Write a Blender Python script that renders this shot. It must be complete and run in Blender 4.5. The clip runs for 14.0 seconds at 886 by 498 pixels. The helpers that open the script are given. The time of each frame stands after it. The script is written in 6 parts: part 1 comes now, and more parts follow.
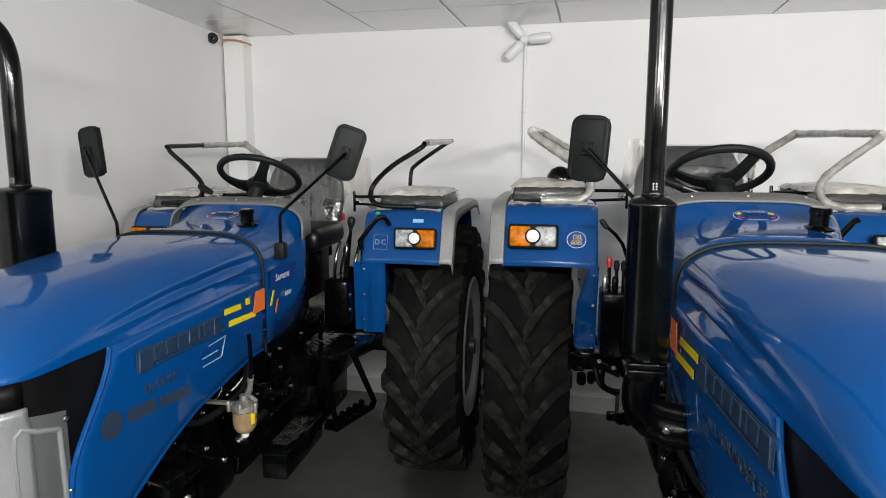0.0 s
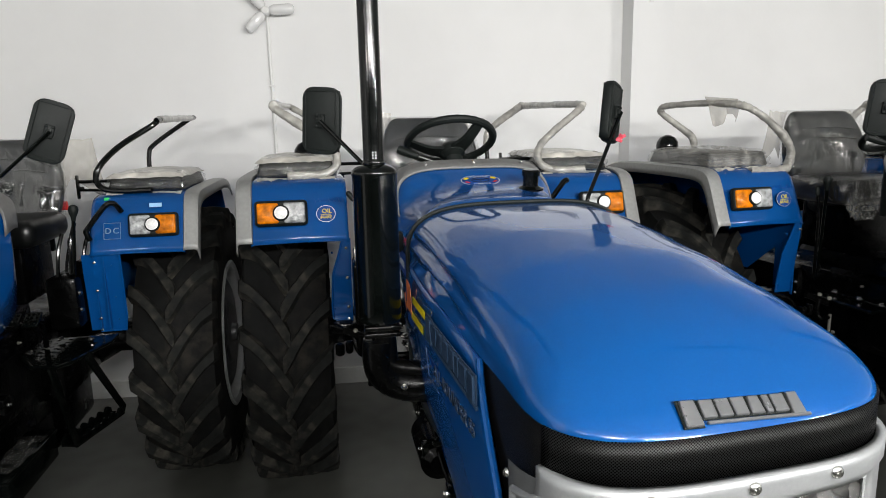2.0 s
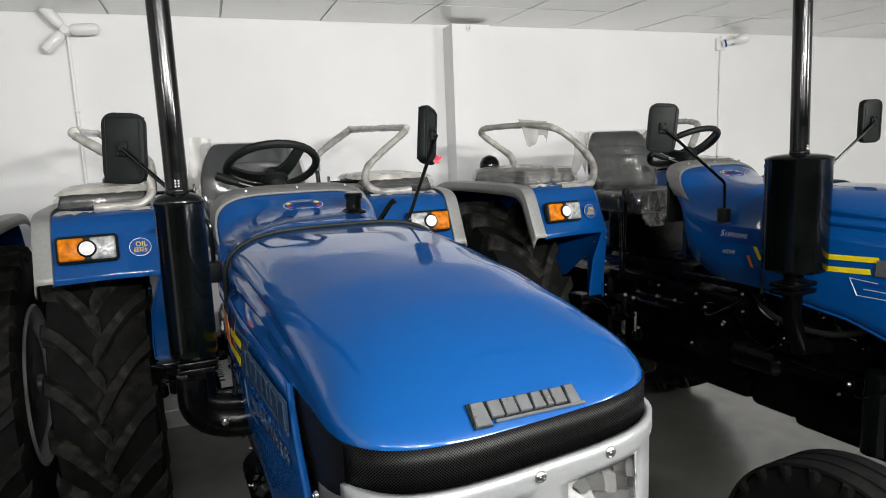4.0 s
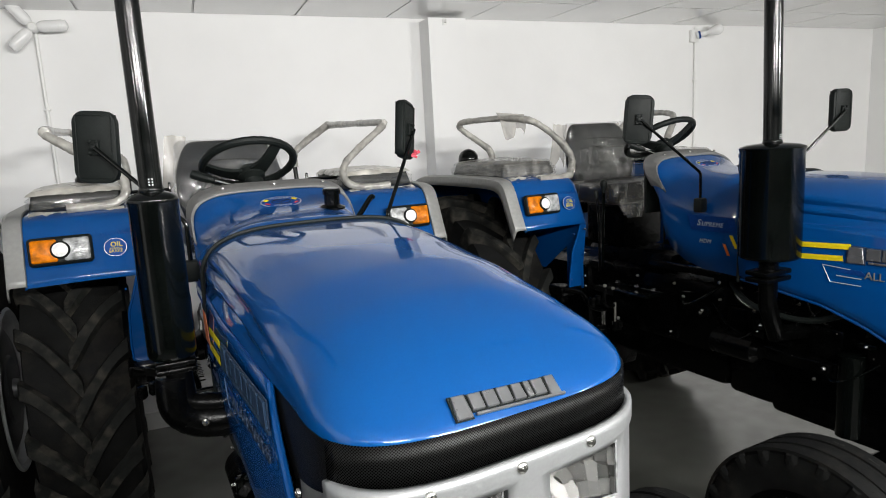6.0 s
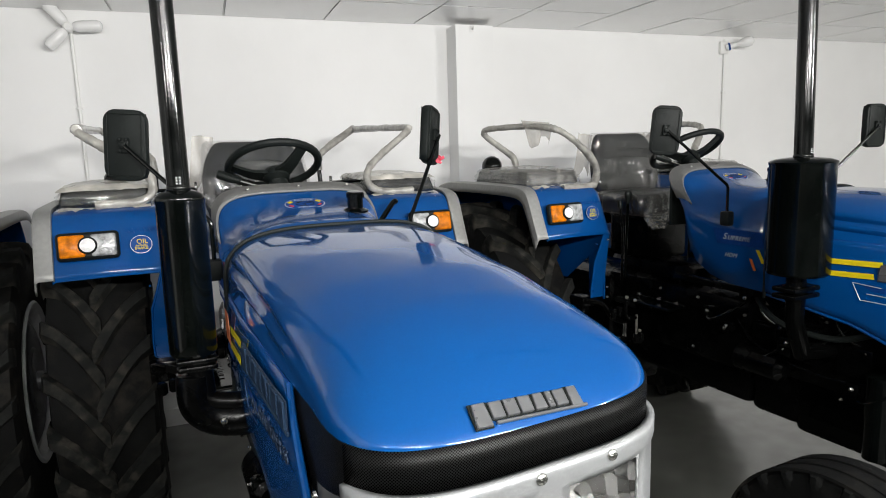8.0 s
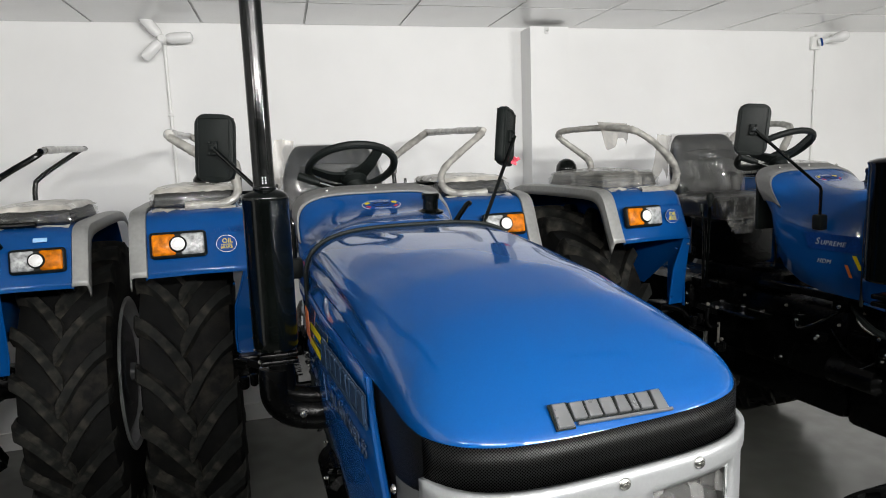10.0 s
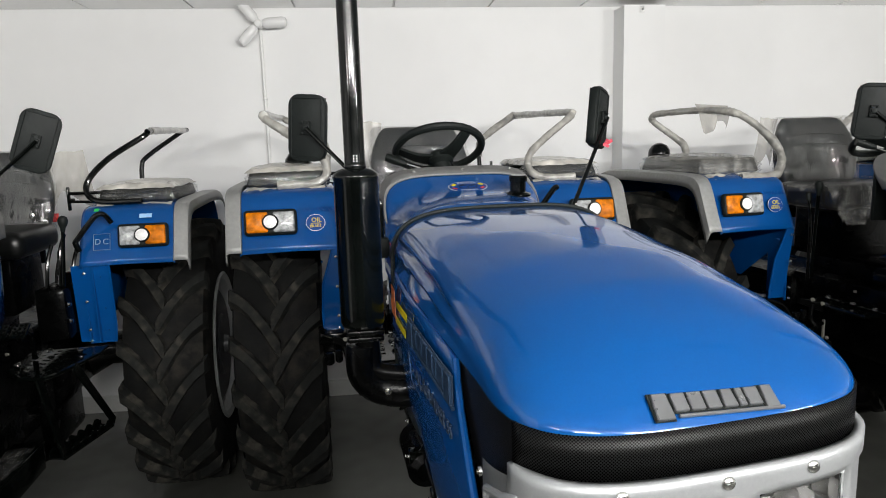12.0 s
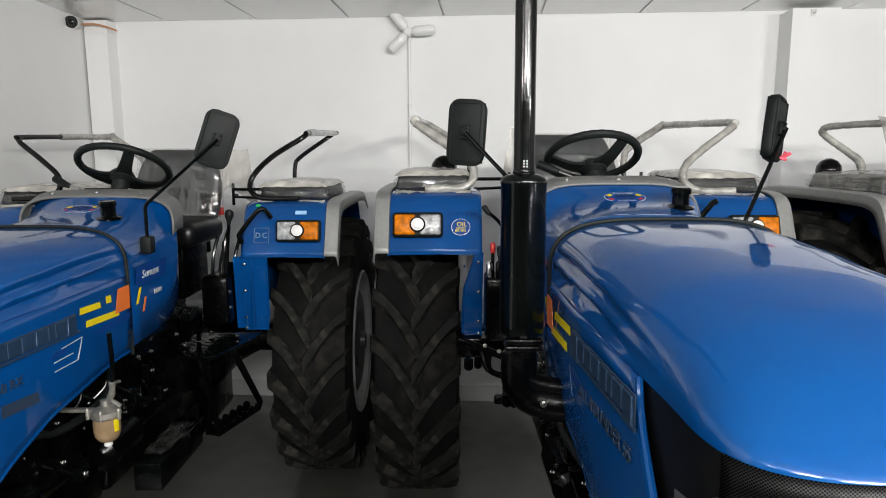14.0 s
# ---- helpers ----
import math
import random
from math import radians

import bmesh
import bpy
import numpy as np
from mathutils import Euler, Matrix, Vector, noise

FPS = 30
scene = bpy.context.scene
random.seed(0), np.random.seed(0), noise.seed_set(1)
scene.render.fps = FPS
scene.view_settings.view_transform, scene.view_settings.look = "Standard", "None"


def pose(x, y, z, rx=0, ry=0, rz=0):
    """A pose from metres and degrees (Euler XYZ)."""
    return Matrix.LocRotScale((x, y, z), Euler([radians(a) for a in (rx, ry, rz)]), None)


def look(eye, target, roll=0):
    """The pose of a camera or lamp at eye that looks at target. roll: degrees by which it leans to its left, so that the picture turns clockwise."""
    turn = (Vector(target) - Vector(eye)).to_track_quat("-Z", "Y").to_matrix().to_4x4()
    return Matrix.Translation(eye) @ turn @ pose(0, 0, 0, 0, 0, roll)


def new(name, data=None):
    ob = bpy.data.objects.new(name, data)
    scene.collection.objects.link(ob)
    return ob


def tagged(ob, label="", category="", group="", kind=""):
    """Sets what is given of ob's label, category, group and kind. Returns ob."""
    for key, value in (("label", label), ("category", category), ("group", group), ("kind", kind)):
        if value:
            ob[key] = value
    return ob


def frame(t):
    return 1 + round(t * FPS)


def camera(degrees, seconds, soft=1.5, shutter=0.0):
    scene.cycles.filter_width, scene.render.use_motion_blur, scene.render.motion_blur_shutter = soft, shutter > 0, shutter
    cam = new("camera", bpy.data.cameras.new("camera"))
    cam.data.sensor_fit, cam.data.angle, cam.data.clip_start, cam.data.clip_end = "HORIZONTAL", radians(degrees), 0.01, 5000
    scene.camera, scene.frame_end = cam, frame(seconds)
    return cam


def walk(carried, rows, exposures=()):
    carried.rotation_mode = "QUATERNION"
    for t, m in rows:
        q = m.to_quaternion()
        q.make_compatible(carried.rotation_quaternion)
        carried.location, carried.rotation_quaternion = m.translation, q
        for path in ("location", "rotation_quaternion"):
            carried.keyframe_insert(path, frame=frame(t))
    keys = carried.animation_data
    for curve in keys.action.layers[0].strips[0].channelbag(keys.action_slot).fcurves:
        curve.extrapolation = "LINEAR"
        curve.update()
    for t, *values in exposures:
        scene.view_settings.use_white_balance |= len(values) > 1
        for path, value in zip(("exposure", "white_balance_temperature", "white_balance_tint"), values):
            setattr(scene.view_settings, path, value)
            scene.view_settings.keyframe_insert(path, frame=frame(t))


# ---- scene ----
cam = camera(69.9, 14.0, soft=1.0)
PATH = [
    (0, (0.944, -0.424, 1.703), (0.484, 1.5, 1.41), 0.2),
    (0.5, (0.978, -0.423, 1.698), (0.68, 1.524, 1.35), 0.4),
    (1, (1.007, -0.426, 1.689), (0.862, 1.534, 1.322), 0.5),
    (1.5, (1.039, -0.42, 1.691), (1.128, 1.545, 1.33), -0.8),
    (2, (1.054, -0.419, 1.69), (1.277, 1.534, 1.321), -1.2),
    (2.5, (1.07, -0.427, 1.689), (1.41, 1.507, 1.309), -1.0),
    (3, (1.086, -0.438, 1.687), (1.546, 1.475, 1.326), -0.7),
    (3.5, (1.104, -0.446, 1.683), (1.671, 1.438, 1.324), -1.3),
    (4, (1.123, -0.459, 1.69), (1.807, 1.393, 1.376), -2.3),
    (4.2, (1.126, -0.46, 1.687), (1.838, 1.384, 1.383), -2.3),
    (6.5, (1.128, -0.459, 1.689), (1.866, 1.369, 1.352), -3.1),
    (7, (1.131, -0.458, 1.689), (1.867, 1.372, 1.362), -2.4),
    (9.3, (1.113, -0.445, 1.679), (1.72, 1.436, 1.372), -1.5),
    (9.5, (1.114, -0.449, 1.678), (1.705, 1.432, 1.344), -1.4),
    (10, (1.109, -0.447, 1.676), (1.582, 1.475, 1.387), -2.1),
    (10.5, (1.106, -0.446, 1.671), (1.553, 1.484, 1.395), -1.7),
    (11, (1.102, -0.442, 1.675), (1.495, 1.5, 1.401), -2.3),
    (11.5, (1.104, -0.44, 1.672), (1.441, 1.512, 1.391), -2.8),
    (12, (1.095, -0.422, 1.662), (1.318, 1.539, 1.338), -1.7),
    (12.5, (1.067, -0.406, 1.659), (1.192, 1.558, 1.3), -1.3),
    (13, (1.027, -0.398, 1.658), (0.991, 1.568, 1.294), -0.5),
    (13.5, (1.006, -0.388, 1.654), (0.934, 1.586, 1.342), 0.9),
    (14, (0.989, -0.392, 1.657), (0.847, 1.581, 1.364), -0.1),
]
walk(cam, [(t, look(eye, target, roll)) for t, eye, target, roll in PATH])


# ---------------------------------------------------------------- world and lamps
world = bpy.data.worlds.new("world")
scene.world = world
world.use_nodes = True
world.node_tree.nodes["Background"].inputs[0].default_value = (0.75, 0.85, 1.0, 1)
world.node_tree.nodes["Background"].inputs[1].default_value = 0.0
scene.view_settings.exposure = 0.0


def batten_light(x, y, z, length, watts, turn):
    """A tube hung behind the viewer; its lit face is turned into the room."""
    lamp = bpy.data.lights.new("tube_lamp", "AREA")
    lamp.shape, lamp.size, lamp.size_y, lamp.energy = "RECTANGLE", length, 0.05, watts
    lamp.color = (1.0, 0.985, 0.96)
    ob = new("tube_lamp", lamp)
    ob.matrix_world = pose(x, y, z, 82, 0, turn)
    return ob


# All out of view: number, places, power and aim are assumed to suit the brightness.
LAMPS = [(-0.85, 2.36, 1.0, 22, -8), (1.0, 2.36, 1.2, 58, 26), (2.6, 2.36, 1.2, 122, 14), (5.2, 2.36, 1.2, 90, 0)]
LAMP_ROW = -1.8
for lx, lz, sx, w, turn in LAMPS:
    batten_light(lx, LAMP_ROW, lz, sx, w, turn)


# ---------------------------------------------------------------- materials
def material(name, color, rough=0.5, metal=0.0, coat=0.0, grain=0.0, scale=40.0, bump=0.0, bump_scale=200.0, stain=0.0,
             stain_scale=3.0, specular=0.5, rough_var=0.0, coat_ior=1.5, coat_rough=0.06):
    m = bpy.data.materials.new(name)
    m.use_nodes = True
    nt = m.node_tree
    b = nt.nodes["Principled BSDF"]
    b.inputs["Base Color"].default_value = (*color, 1)
    b.inputs["Roughness"].default_value = rough
    b.inputs["Metallic"].default_value = metal
    b.inputs["Coat Weight"].default_value = coat
    b.inputs["Coat Roughness"].default_value = coat_rough
    b.inputs["Coat IOR"].default_value = coat_ior
    b.inputs["Specular IOR Level"].default_value = specular
    co = nt.nodes.new("ShaderNodeTexCoord")
    if grain or stain:
        last = None
        for amount, sc, detail in ((grain, scale, 6), (stain, stain_scale, 4)):
            if not amount:
                continue
            n = nt.nodes.new("ShaderNodeTexNoise")
            n.inputs["Scale"].default_value, n.inputs["Detail"].default_value = sc, detail
            nt.links.new(co.outputs["Object"], n.inputs["Vector"])
            r = nt.nodes.new("ShaderNodeMapRange")
            r.inputs["From Min"].default_value, r.inputs["From Max"].default_value = 0.3, 0.7
            r.inputs["To Min"].default_value, r.inputs["To Max"].default_value = 1 - amount, 1 + amount
            nt.links.new(n.outputs["Fac"], r.inputs["Value"])
            mul = nt.nodes.new("ShaderNodeVectorMath")
            mul.operation = "SCALE"
            if last is None:
                mul.inputs[0].default_value = color
            else:
                nt.links.new(last, mul.inputs[0])
            nt.links.new(r.outputs["Result"], mul.inputs["Scale"])
            last = mul.outputs["Vector"]
        nt.links.new(last, b.inputs["Base Color"])
    if rough_var:
        n = nt.nodes.new("ShaderNodeTexNoise")
        n.inputs["Scale"].default_value, n.inputs["Detail"].default_value = 9.0, 5
        nt.links.new(co.outputs["Object"], n.inputs["Vector"])
        r = nt.nodes.new("ShaderNodeMapRange")
        r.inputs["From Min"].default_value, r.inputs["From Max"].default_value = 0.35, 0.65
        r.inputs["To Min"].default_value, r.inputs["To Max"].default_value = max(rough - rough_var, 0.02), rough + rough_var
        nt.links.new(n.outputs["Fac"], r.inputs["Value"])
        nt.links.new(r.outputs["Result"], b.inputs["Roughness"])
    if bump:
        n = nt.nodes.new("ShaderNodeTexNoise")
        n.inputs["Scale"].default_value, n.inputs["Detail"].default_value = bump_scale, 5
        nt.links.new(co.outputs["Object"], n.inputs["Vector"])
        bn = nt.nodes.new("ShaderNodeBump")
        bn.inputs["Strength"].default_value, bn.inputs["Distance"].default_value = bump, 0.004
        nt.links.new(n.outputs["Fac"], bn.inputs["Height"])
        nt.links.new(bn.outputs["Normal"], b.inputs["Normal"])
    return m


def dusted(m, color, amount, scale, patch, low=0.45, high=0.7):
    """Lays dust of the given colour over m: fine specks of one size gathered in larger patches."""
    nt = m.node_tree
    b = nt.nodes["Principled BSDF"]
    co = nt.nodes.new("ShaderNodeTexCoord")
    shares = []
    for sc, detail, lo, hi in ((scale, 4, 0.42, 0.62), (patch, 5, low, high)):
        n = nt.nodes.new("ShaderNodeTexNoise")
        n.inputs["Scale"].default_value, n.inputs["Detail"].default_value = sc, detail
        nt.links.new(co.outputs["Object"], n.inputs["Vector"])
        r = nt.nodes.new("ShaderNodeMapRange")
        r.inputs["From Min"].default_value, r.inputs["From Max"].default_value = lo, hi
        nt.links.new(n.outputs["Fac"], r.inputs["Value"])
        shares.append(r.outputs["Result"])
    both = nt.nodes.new("ShaderNodeMath")
    both.operation = "MULTIPLY"
    nt.links.new(shares[0], both.inputs[0])
    nt.links.new(shares[1], both.inputs[1])
    cut = nt.nodes.new("ShaderNodeMath")
    cut.operation = "MULTIPLY"
    cut.inputs[1].default_value = amount
    nt.links.new(both.outputs[0], cut.inputs[0])
    mx = nt.nodes.new("ShaderNodeMix")
    mx.data_type = "RGBA"
    mx.inputs["A"].default_value = b.inputs["Base Color"].default_value
    for link in list(b.inputs["Base Color"].links):
        nt.links.new(link.from_socket, mx.inputs["A"])
    mx.inputs["B"].default_value = (*color, 1)
    nt.links.new(cut.outputs[0], mx.inputs["Factor"])
    nt.links.new(mx.outputs["Result"], b.inputs["Base Color"])
    return m


BLUE = material("blue_paint", (0.0004, 0.056, 0.221), 0.5, coat=1.0, specular=0.05, grain=0.03, scale=300, bump=0.008, bump_scale=30)
BLACK = dusted(material("black_gloss_paint", (0.0012, 0.0017, 0.0015), 0.13, specular=0.32, grain=0.2, scale=60, bump=0.04, bump_scale=110, rough_var=0.05), (0.020, 0.028, 0.025), 0.16, 300, 9.0, 0.4, 0.8)
IRON = material("black_cast_iron_paint", (0.0012, 0.0013, 0.0013), 0.22, specular=0.15, grain=0.3, scale=50, bump=0.25, bump_scale=70, rough_var=0.12)
PLASTIC = dusted(material("black_plastic", (0.0060, 0.0080, 0.0074), 0.5, specular=0.2, grain=0.12, scale=90, bump=0.2, bump_scale=420), (0.020, 0.026, 0.023), 0.5, 320, 12.0, 0.3, 0.8)
SADDLE = material("glossy_black_vinyl", (0.0035, 0.0040, 0.0040), 0.3, specular=0.4, grain=0.15, scale=40, bump=0.1, bump_scale=220)
VINYL = material("black_vinyl", (0.0125, 0.0145, 0.0142), 0.45, specular=0.25, grain=0.15, scale=40, bump=0.12, bump_scale=300)
RUBBER = dusted(material("tyre_rubber", (0.0028, 0.0030, 0.0028), 0.75, specular=0.2, grain=0.35, scale=30, bump=0.25, bump_scale=150, stain=0.5, stain_scale=7), (0.050, 0.043, 0.033), 0.45, 22, 5.0, 0.46, 0.72)
TREAD = dusted(material("dusty_tread_rubber", (0.0090, 0.0096, 0.0088), 0.8, specular=0.18, grain=0.3, scale=26, bump=0.35, bump_scale=120, stain=0.5, stain_scale=6), (0.084, 0.077, 0.062), 0.95, 16, 7.0, 0.42, 0.66)
SILVER = material("silver_paint", (0.29, 0.30, 0.305), 0.36, metal=0.4, grain=0.04, scale=200, bump=0.03)
GREY = material("grey_moulding", (0.135, 0.135, 0.13), 0.5, grain=0.08, scale=80, bump=0.12, bump_scale=350)
FLARE = material("grey_flare_paint", (0.27, 0.272, 0.262), 0.42, metal=0.25, grain=0.08, scale=60, bump=0.05)
STEEL = material("zinc_plated_steel", (0.65, 0.65, 0.62), 0.25, metal=1.0, grain=0.1)
ZINC = material("dull_zinc", (0.26, 0.25, 0.22), 0.42, metal=0.6, grain=0.25, scale=60, bump=0.2, bump_scale=150)
CHROME = material("satin_silver_letters", (0.19, 0.195, 0.20), 0.28, metal=0.6, coat=0.3, grain=0.06, scale=30, rough_var=0.05)
# Silver letters again, with the flank's shade and dim reflection in the colour.
SHADED_MARK = material("shaded_side_letters", (0.026, 0.058, 0.115), 0.42, metal=0.4, grain=0.1)
RIM = material("silver_wheel_paint", (0.44, 0.45, 0.45), 0.34, metal=0.2, grain=0.06)
AMBER = material("amber_lens", (0.52, 0.145, 0.0005), 0.35, coat=0.12, specular=0.1, bump=0.35, bump_scale=70, grain=0.5, scale=45)
CLEAR = material("clear_ribbed_lens", (0.30, 0.31, 0.31), 0.2, coat=0.5, bump=0.9, bump_scale=60, grain=0.6, scale=45)
WHITE = material("white_lamp_glass", (0.80, 0.80, 0.78), 0.2, coat=0.5, grain=0.12, scale=160)
YELLOW = material("yellow_decal", (0.72, 0.56, 0.01), 0.5, specular=0.15)
ORANGE = material("orange_decal", (0.75, 0.17, 0.03), 0.4)
PURPLE = material("violet_decal", (0.004, 0.040, 0.19), 0.5, specular=0.1, grain=0.2, scale=120)
DECAL = material("silver_decal", (0.55, 0.58, 0.60), 0.35, metal=0.3)
DARKMARK = material("dark_grey_lettering", (0.03, 0.05, 0.09), 0.35, metal=0.2)
NAVY = material("navy_badge", (0.004, 0.045, 0.21), 0.5, specular=0.12, grain=0.1, scale=80)
RED = material("red_plastic", (0.55, 0.02, 0.015), 0.35)
STENCIL = material("pale_stencil_paint", (0.17, 0.27, 0.38), 0.5, grain=0.3, scale=150)
GREEN = material("green_sticker", (0.03, 0.55, 0.10), 0.5)
PALE = material("pale_blue_sticker", (0.30, 0.55, 0.80), 0.5)
PINK = material("pink_ribbon_cloth", (0.75, 0.10, 0.14), 0.7, grain=0.2)
WALL = material("white_wall_paint", (0.83, 0.83, 0.82), 0.6, grain=0.012, scale=4, stain=0.03, stain_scale=0.9, bump=0.12, bump_scale=35)
CEIL = material("glossy_ceiling_board", (0.80, 0.80, 0.79), 0.45, grain=0.03, scale=120, stain=0.05, stain_scale=1.5, bump=0.04, bump_scale=60, coat=0.9, coat_ior=1.55, coat_rough=0.16)
GRID = material("ceiling_grid_metal", (0.5, 0.5, 0.49), 0.4, grain=0.05)
GROUT = material("ceiling_shadow_gap", (0.22, 0.22, 0.21), 0.8)
FLOOR = material("grey_floor", (0.074, 0.076, 0.066), 0.42, grain=0.12, scale=18, stain=0.22, stain_scale=1.6, bump=0.03, bump_scale=60, rough_var=0.1, coat=1.0, coat_ior=1.6, coat_rough=0.22)
# For the unseen surfaces behind the viewer, dark so that little light bounces back.
UNSEEN_DARK = material("unseen_dark_wall_paint", (0.13, 0.13, 0.13), 0.5, grain=0.1, scale=8, bump=0.1)
SKIRT = material("white_skirting", (0.72, 0.72, 0.70), 0.4, grain=0.03)
PVC = material("white_pvc", (0.78, 0.78, 0.76), 0.4)
BULB = material("opal_bulb_glass", (0.80, 0.80, 0.79), 0.25, coat=0.4)
COPPER = material("orange_cable", (0.55, 0.25, 0.12), 0.5)
FUEL = material("pale_fuel_bowl", (0.30, 0.205, 0.115), 0.15, coat=0.6, stain=0.25, stain_scale=14)


def glass(name, color=(1, 1, 1), rough=0.02):
    m = bpy.data.materials.new(name)
    m.use_nodes = True
    b = m.node_tree.nodes["Principled BSDF"]
    b.inputs["Base Color"].default_value = (*color, 1)
    b.inputs["Roughness"].default_value = rough
    b.inputs["Transmission Weight"].default_value = 1.0
    b.inputs["IOR"].default_value = 1.45
    return m


LENS = glass("headlight_glass", rough=0.03)
MIRROR = material("mirror_glass", (0.85, 0.86, 0.86), 0.03, metal=1.0)
REFLECTOR = material("headlight_reflector", (0.095, 0.095, 0.092), 0.5, metal=0.6, bump=0.5, bump_scale=40)


def film_material(name, low, high, gloss, color=(0.70, 0.69, 0.65)):
    """Thin crinkled polythene: mostly see-through, a little milky, with sharp glints on the folds."""
    m = bpy.data.materials.new(name)
    m.use_nodes = True
    nt = m.node_tree
    b = nt.nodes["Principled BSDF"]
    b.inputs["Base Color"].default_value = (*color, 1)
    b.inputs["Roughness"].default_value = 0.3
    co = nt.nodes.new("ShaderNodeTexCoord")
    n = nt.nodes.new("ShaderNodeTexNoise")
    n.inputs["Scale"].default_value, n.inputs["Detail"].default_value, n.inputs["Distortion"].default_value = 6, 2.5, 1.6
    drawn = nt.nodes.new("ShaderNodeMapping")
    drawn.inputs["Rotation"].default_value, drawn.inputs["Scale"].default_value = (0, radians(35), 0), (1.5, 1.0, 0.45)
    nt.links.new(co.outputs["Object"], drawn.inputs["Vector"])
    nt.links.new(drawn.outputs["Vector"], n.inputs["Vector"])
    bn = nt.nodes.new("ShaderNodeBump")
    bn.inputs["Strength"].default_value, bn.inputs["Distance"].default_value = 1.0, 0.022
    nt.links.new(n.outputs["Fac"], bn.inputs["Height"])
    gl = nt.nodes.new("ShaderNodeBsdfGlossy")
    gl.inputs["Roughness"].default_value = 0.06
    nt.links.new(bn.outputs["Normal"], gl.inputs["Normal"])
    tr = nt.nodes.new("ShaderNodeBsdfTransparent")
    sheen = nt.nodes.new("ShaderNodeMixShader")
    sheen.inputs["Fac"].default_value = gloss
    nt.links.new(tr.outputs[0], sheen.inputs[1])
    nt.links.new(gl.outputs[0], sheen.inputs[2])
    milky = nt.nodes.new("ShaderNodeMixShader")
    r = nt.nodes.new("ShaderNodeMapRange")
    r.inputs["From Min"].default_value, r.inputs["From Max"].default_value = 0.45, 0.75
    r.inputs["To Min"].default_value, r.inputs["To Max"].default_value = low, high
    nt.links.new(n.outputs["Fac"], r.inputs["Value"])
    nt.links.new(r.outputs["Result"], milky.inputs["Fac"])
    nt.links.new(sheen.outputs[0], milky.inputs[1])
    nt.links.new(b.outputs[0], milky.inputs[2])
    nt.links.new(milky.outputs[0], nt.nodes["Material Output"].inputs["Surface"])
    return m


FILM = film_material("polythene_film", 0.012, 0.085, 0.17)
LOOSE = film_material("loose_polythene_film", 0.10, 0.38, 0.13)
PALE_FILM = film_material("pale_polythene_film", 0.55, 0.80, 0.05, (0.50, 0.475, 0.42))
HAZY = film_material("hazy_polythene_film", 0.16, 0.55, 0.10, (0.52, 0.50, 0.45))
# Pale and opaque: the film's own milkiness, with its glare put into the colour.
MILKY = material("milky_polythene_with_glare", (0.52, 0.50, 0.45), 0.32, grain=0.3, scale=14, stain=0.35, stain_scale=5, bump=0.9, bump_scale=18, coat=0.25, rough_var=0.12)

WRAP = material("foam_and_film_wrap", (0.34, 0.33, 0.30), 0.3, grain=0.35, scale=22, bump=1.0, bump_scale=28, coat=0.5)


def mesh_material():
    """Black sheet with a close field of small round holes, set out along the sheet's own length and height."""
    m = bpy.data.materials.new("perforated_black_sheet")
    m.use_nodes = True
    nt = m.node_tree
    b = nt.nodes["Principled BSDF"]
    co = nt.nodes.new("ShaderNodeTexCoord")
    turned = nt.nodes.new("ShaderNodeMapping")
    turned.inputs["Rotation"].default_value = (0, 0, radians(45))
    nt.links.new(co.outputs["UV"], turned.inputs["Vector"])
    v = nt.nodes.new("ShaderNodeTexVoronoi")
    v.inputs["Scale"].default_value, v.inputs["Randomness"].default_value = 330, 0.0
    v.voronoi_dimensions = "2D"
    nt.links.new(turned.outputs["Vector"], v.inputs["Vector"])
    r = nt.nodes.new("ShaderNodeMapRange")
    r.inputs["From Min"].default_value, r.inputs["From Max"].default_value = 0.30, 0.48
    nt.links.new(v.outputs["Distance"], r.inputs["Value"])
    mx = nt.nodes.new("ShaderNodeMix")
    mx.data_type = "RGBA"
    mx.inputs["A"].default_value, mx.inputs["B"].default_value = (0.0005, 0.0005, 0.0005, 1), (0.0045, 0.0047, 0.0048, 1)
    nt.links.new(r.outputs["Result"], mx.inputs["Factor"])
    nt.links.new(mx.outputs["Result"], b.inputs["Base Color"])
    gloss = nt.nodes.new("ShaderNodeMath")
    gloss.operation = "MULTIPLY"
    gloss.inputs[1].default_value = 0.22
    nt.links.new(r.outputs["Result"], gloss.inputs[0])
    nt.links.new(gloss.outputs[0], b.inputs["Specular IOR Level"])
    b.inputs["Roughness"].default_value = 0.4
    return m


MESH = mesh_material()
SCREEN = material("fine_black_screen", (0.0035, 0.0036, 0.0038), 0.45, specular=0.25, grain=0.5, scale=420, bump=0.25, bump_scale=600)
# Wheel silver made much darker, standing in for the shade inside the rim.
SHADED_DISC = material("shaded_wheel_disc_paint", (0.05, 0.052, 0.054), 0.4, metal=0.3, grain=0.15, scale=20, stain=0.3, stain_scale=6)


# ---------------------------------------------------------------- mesh tools
def part(name, bm, mat, parent=None, label="", angle=35):
    me = bpy.data.meshes.new(name)
    bmesh.ops.recalc_face_normals(bm, faces=bm.faces)
    bm.to_mesh(me)
    bm.free()
    me.materials.append(mat)
    me.polygons.foreach_set("use_smooth", [True] * len(me.polygons))
    me.set_sharp_from_angle(angle=radians(angle))
    ob = new(name, me)
    if parent is not None:
        ob.parent = parent
    if label:
        ob["label"] = label
    return ob


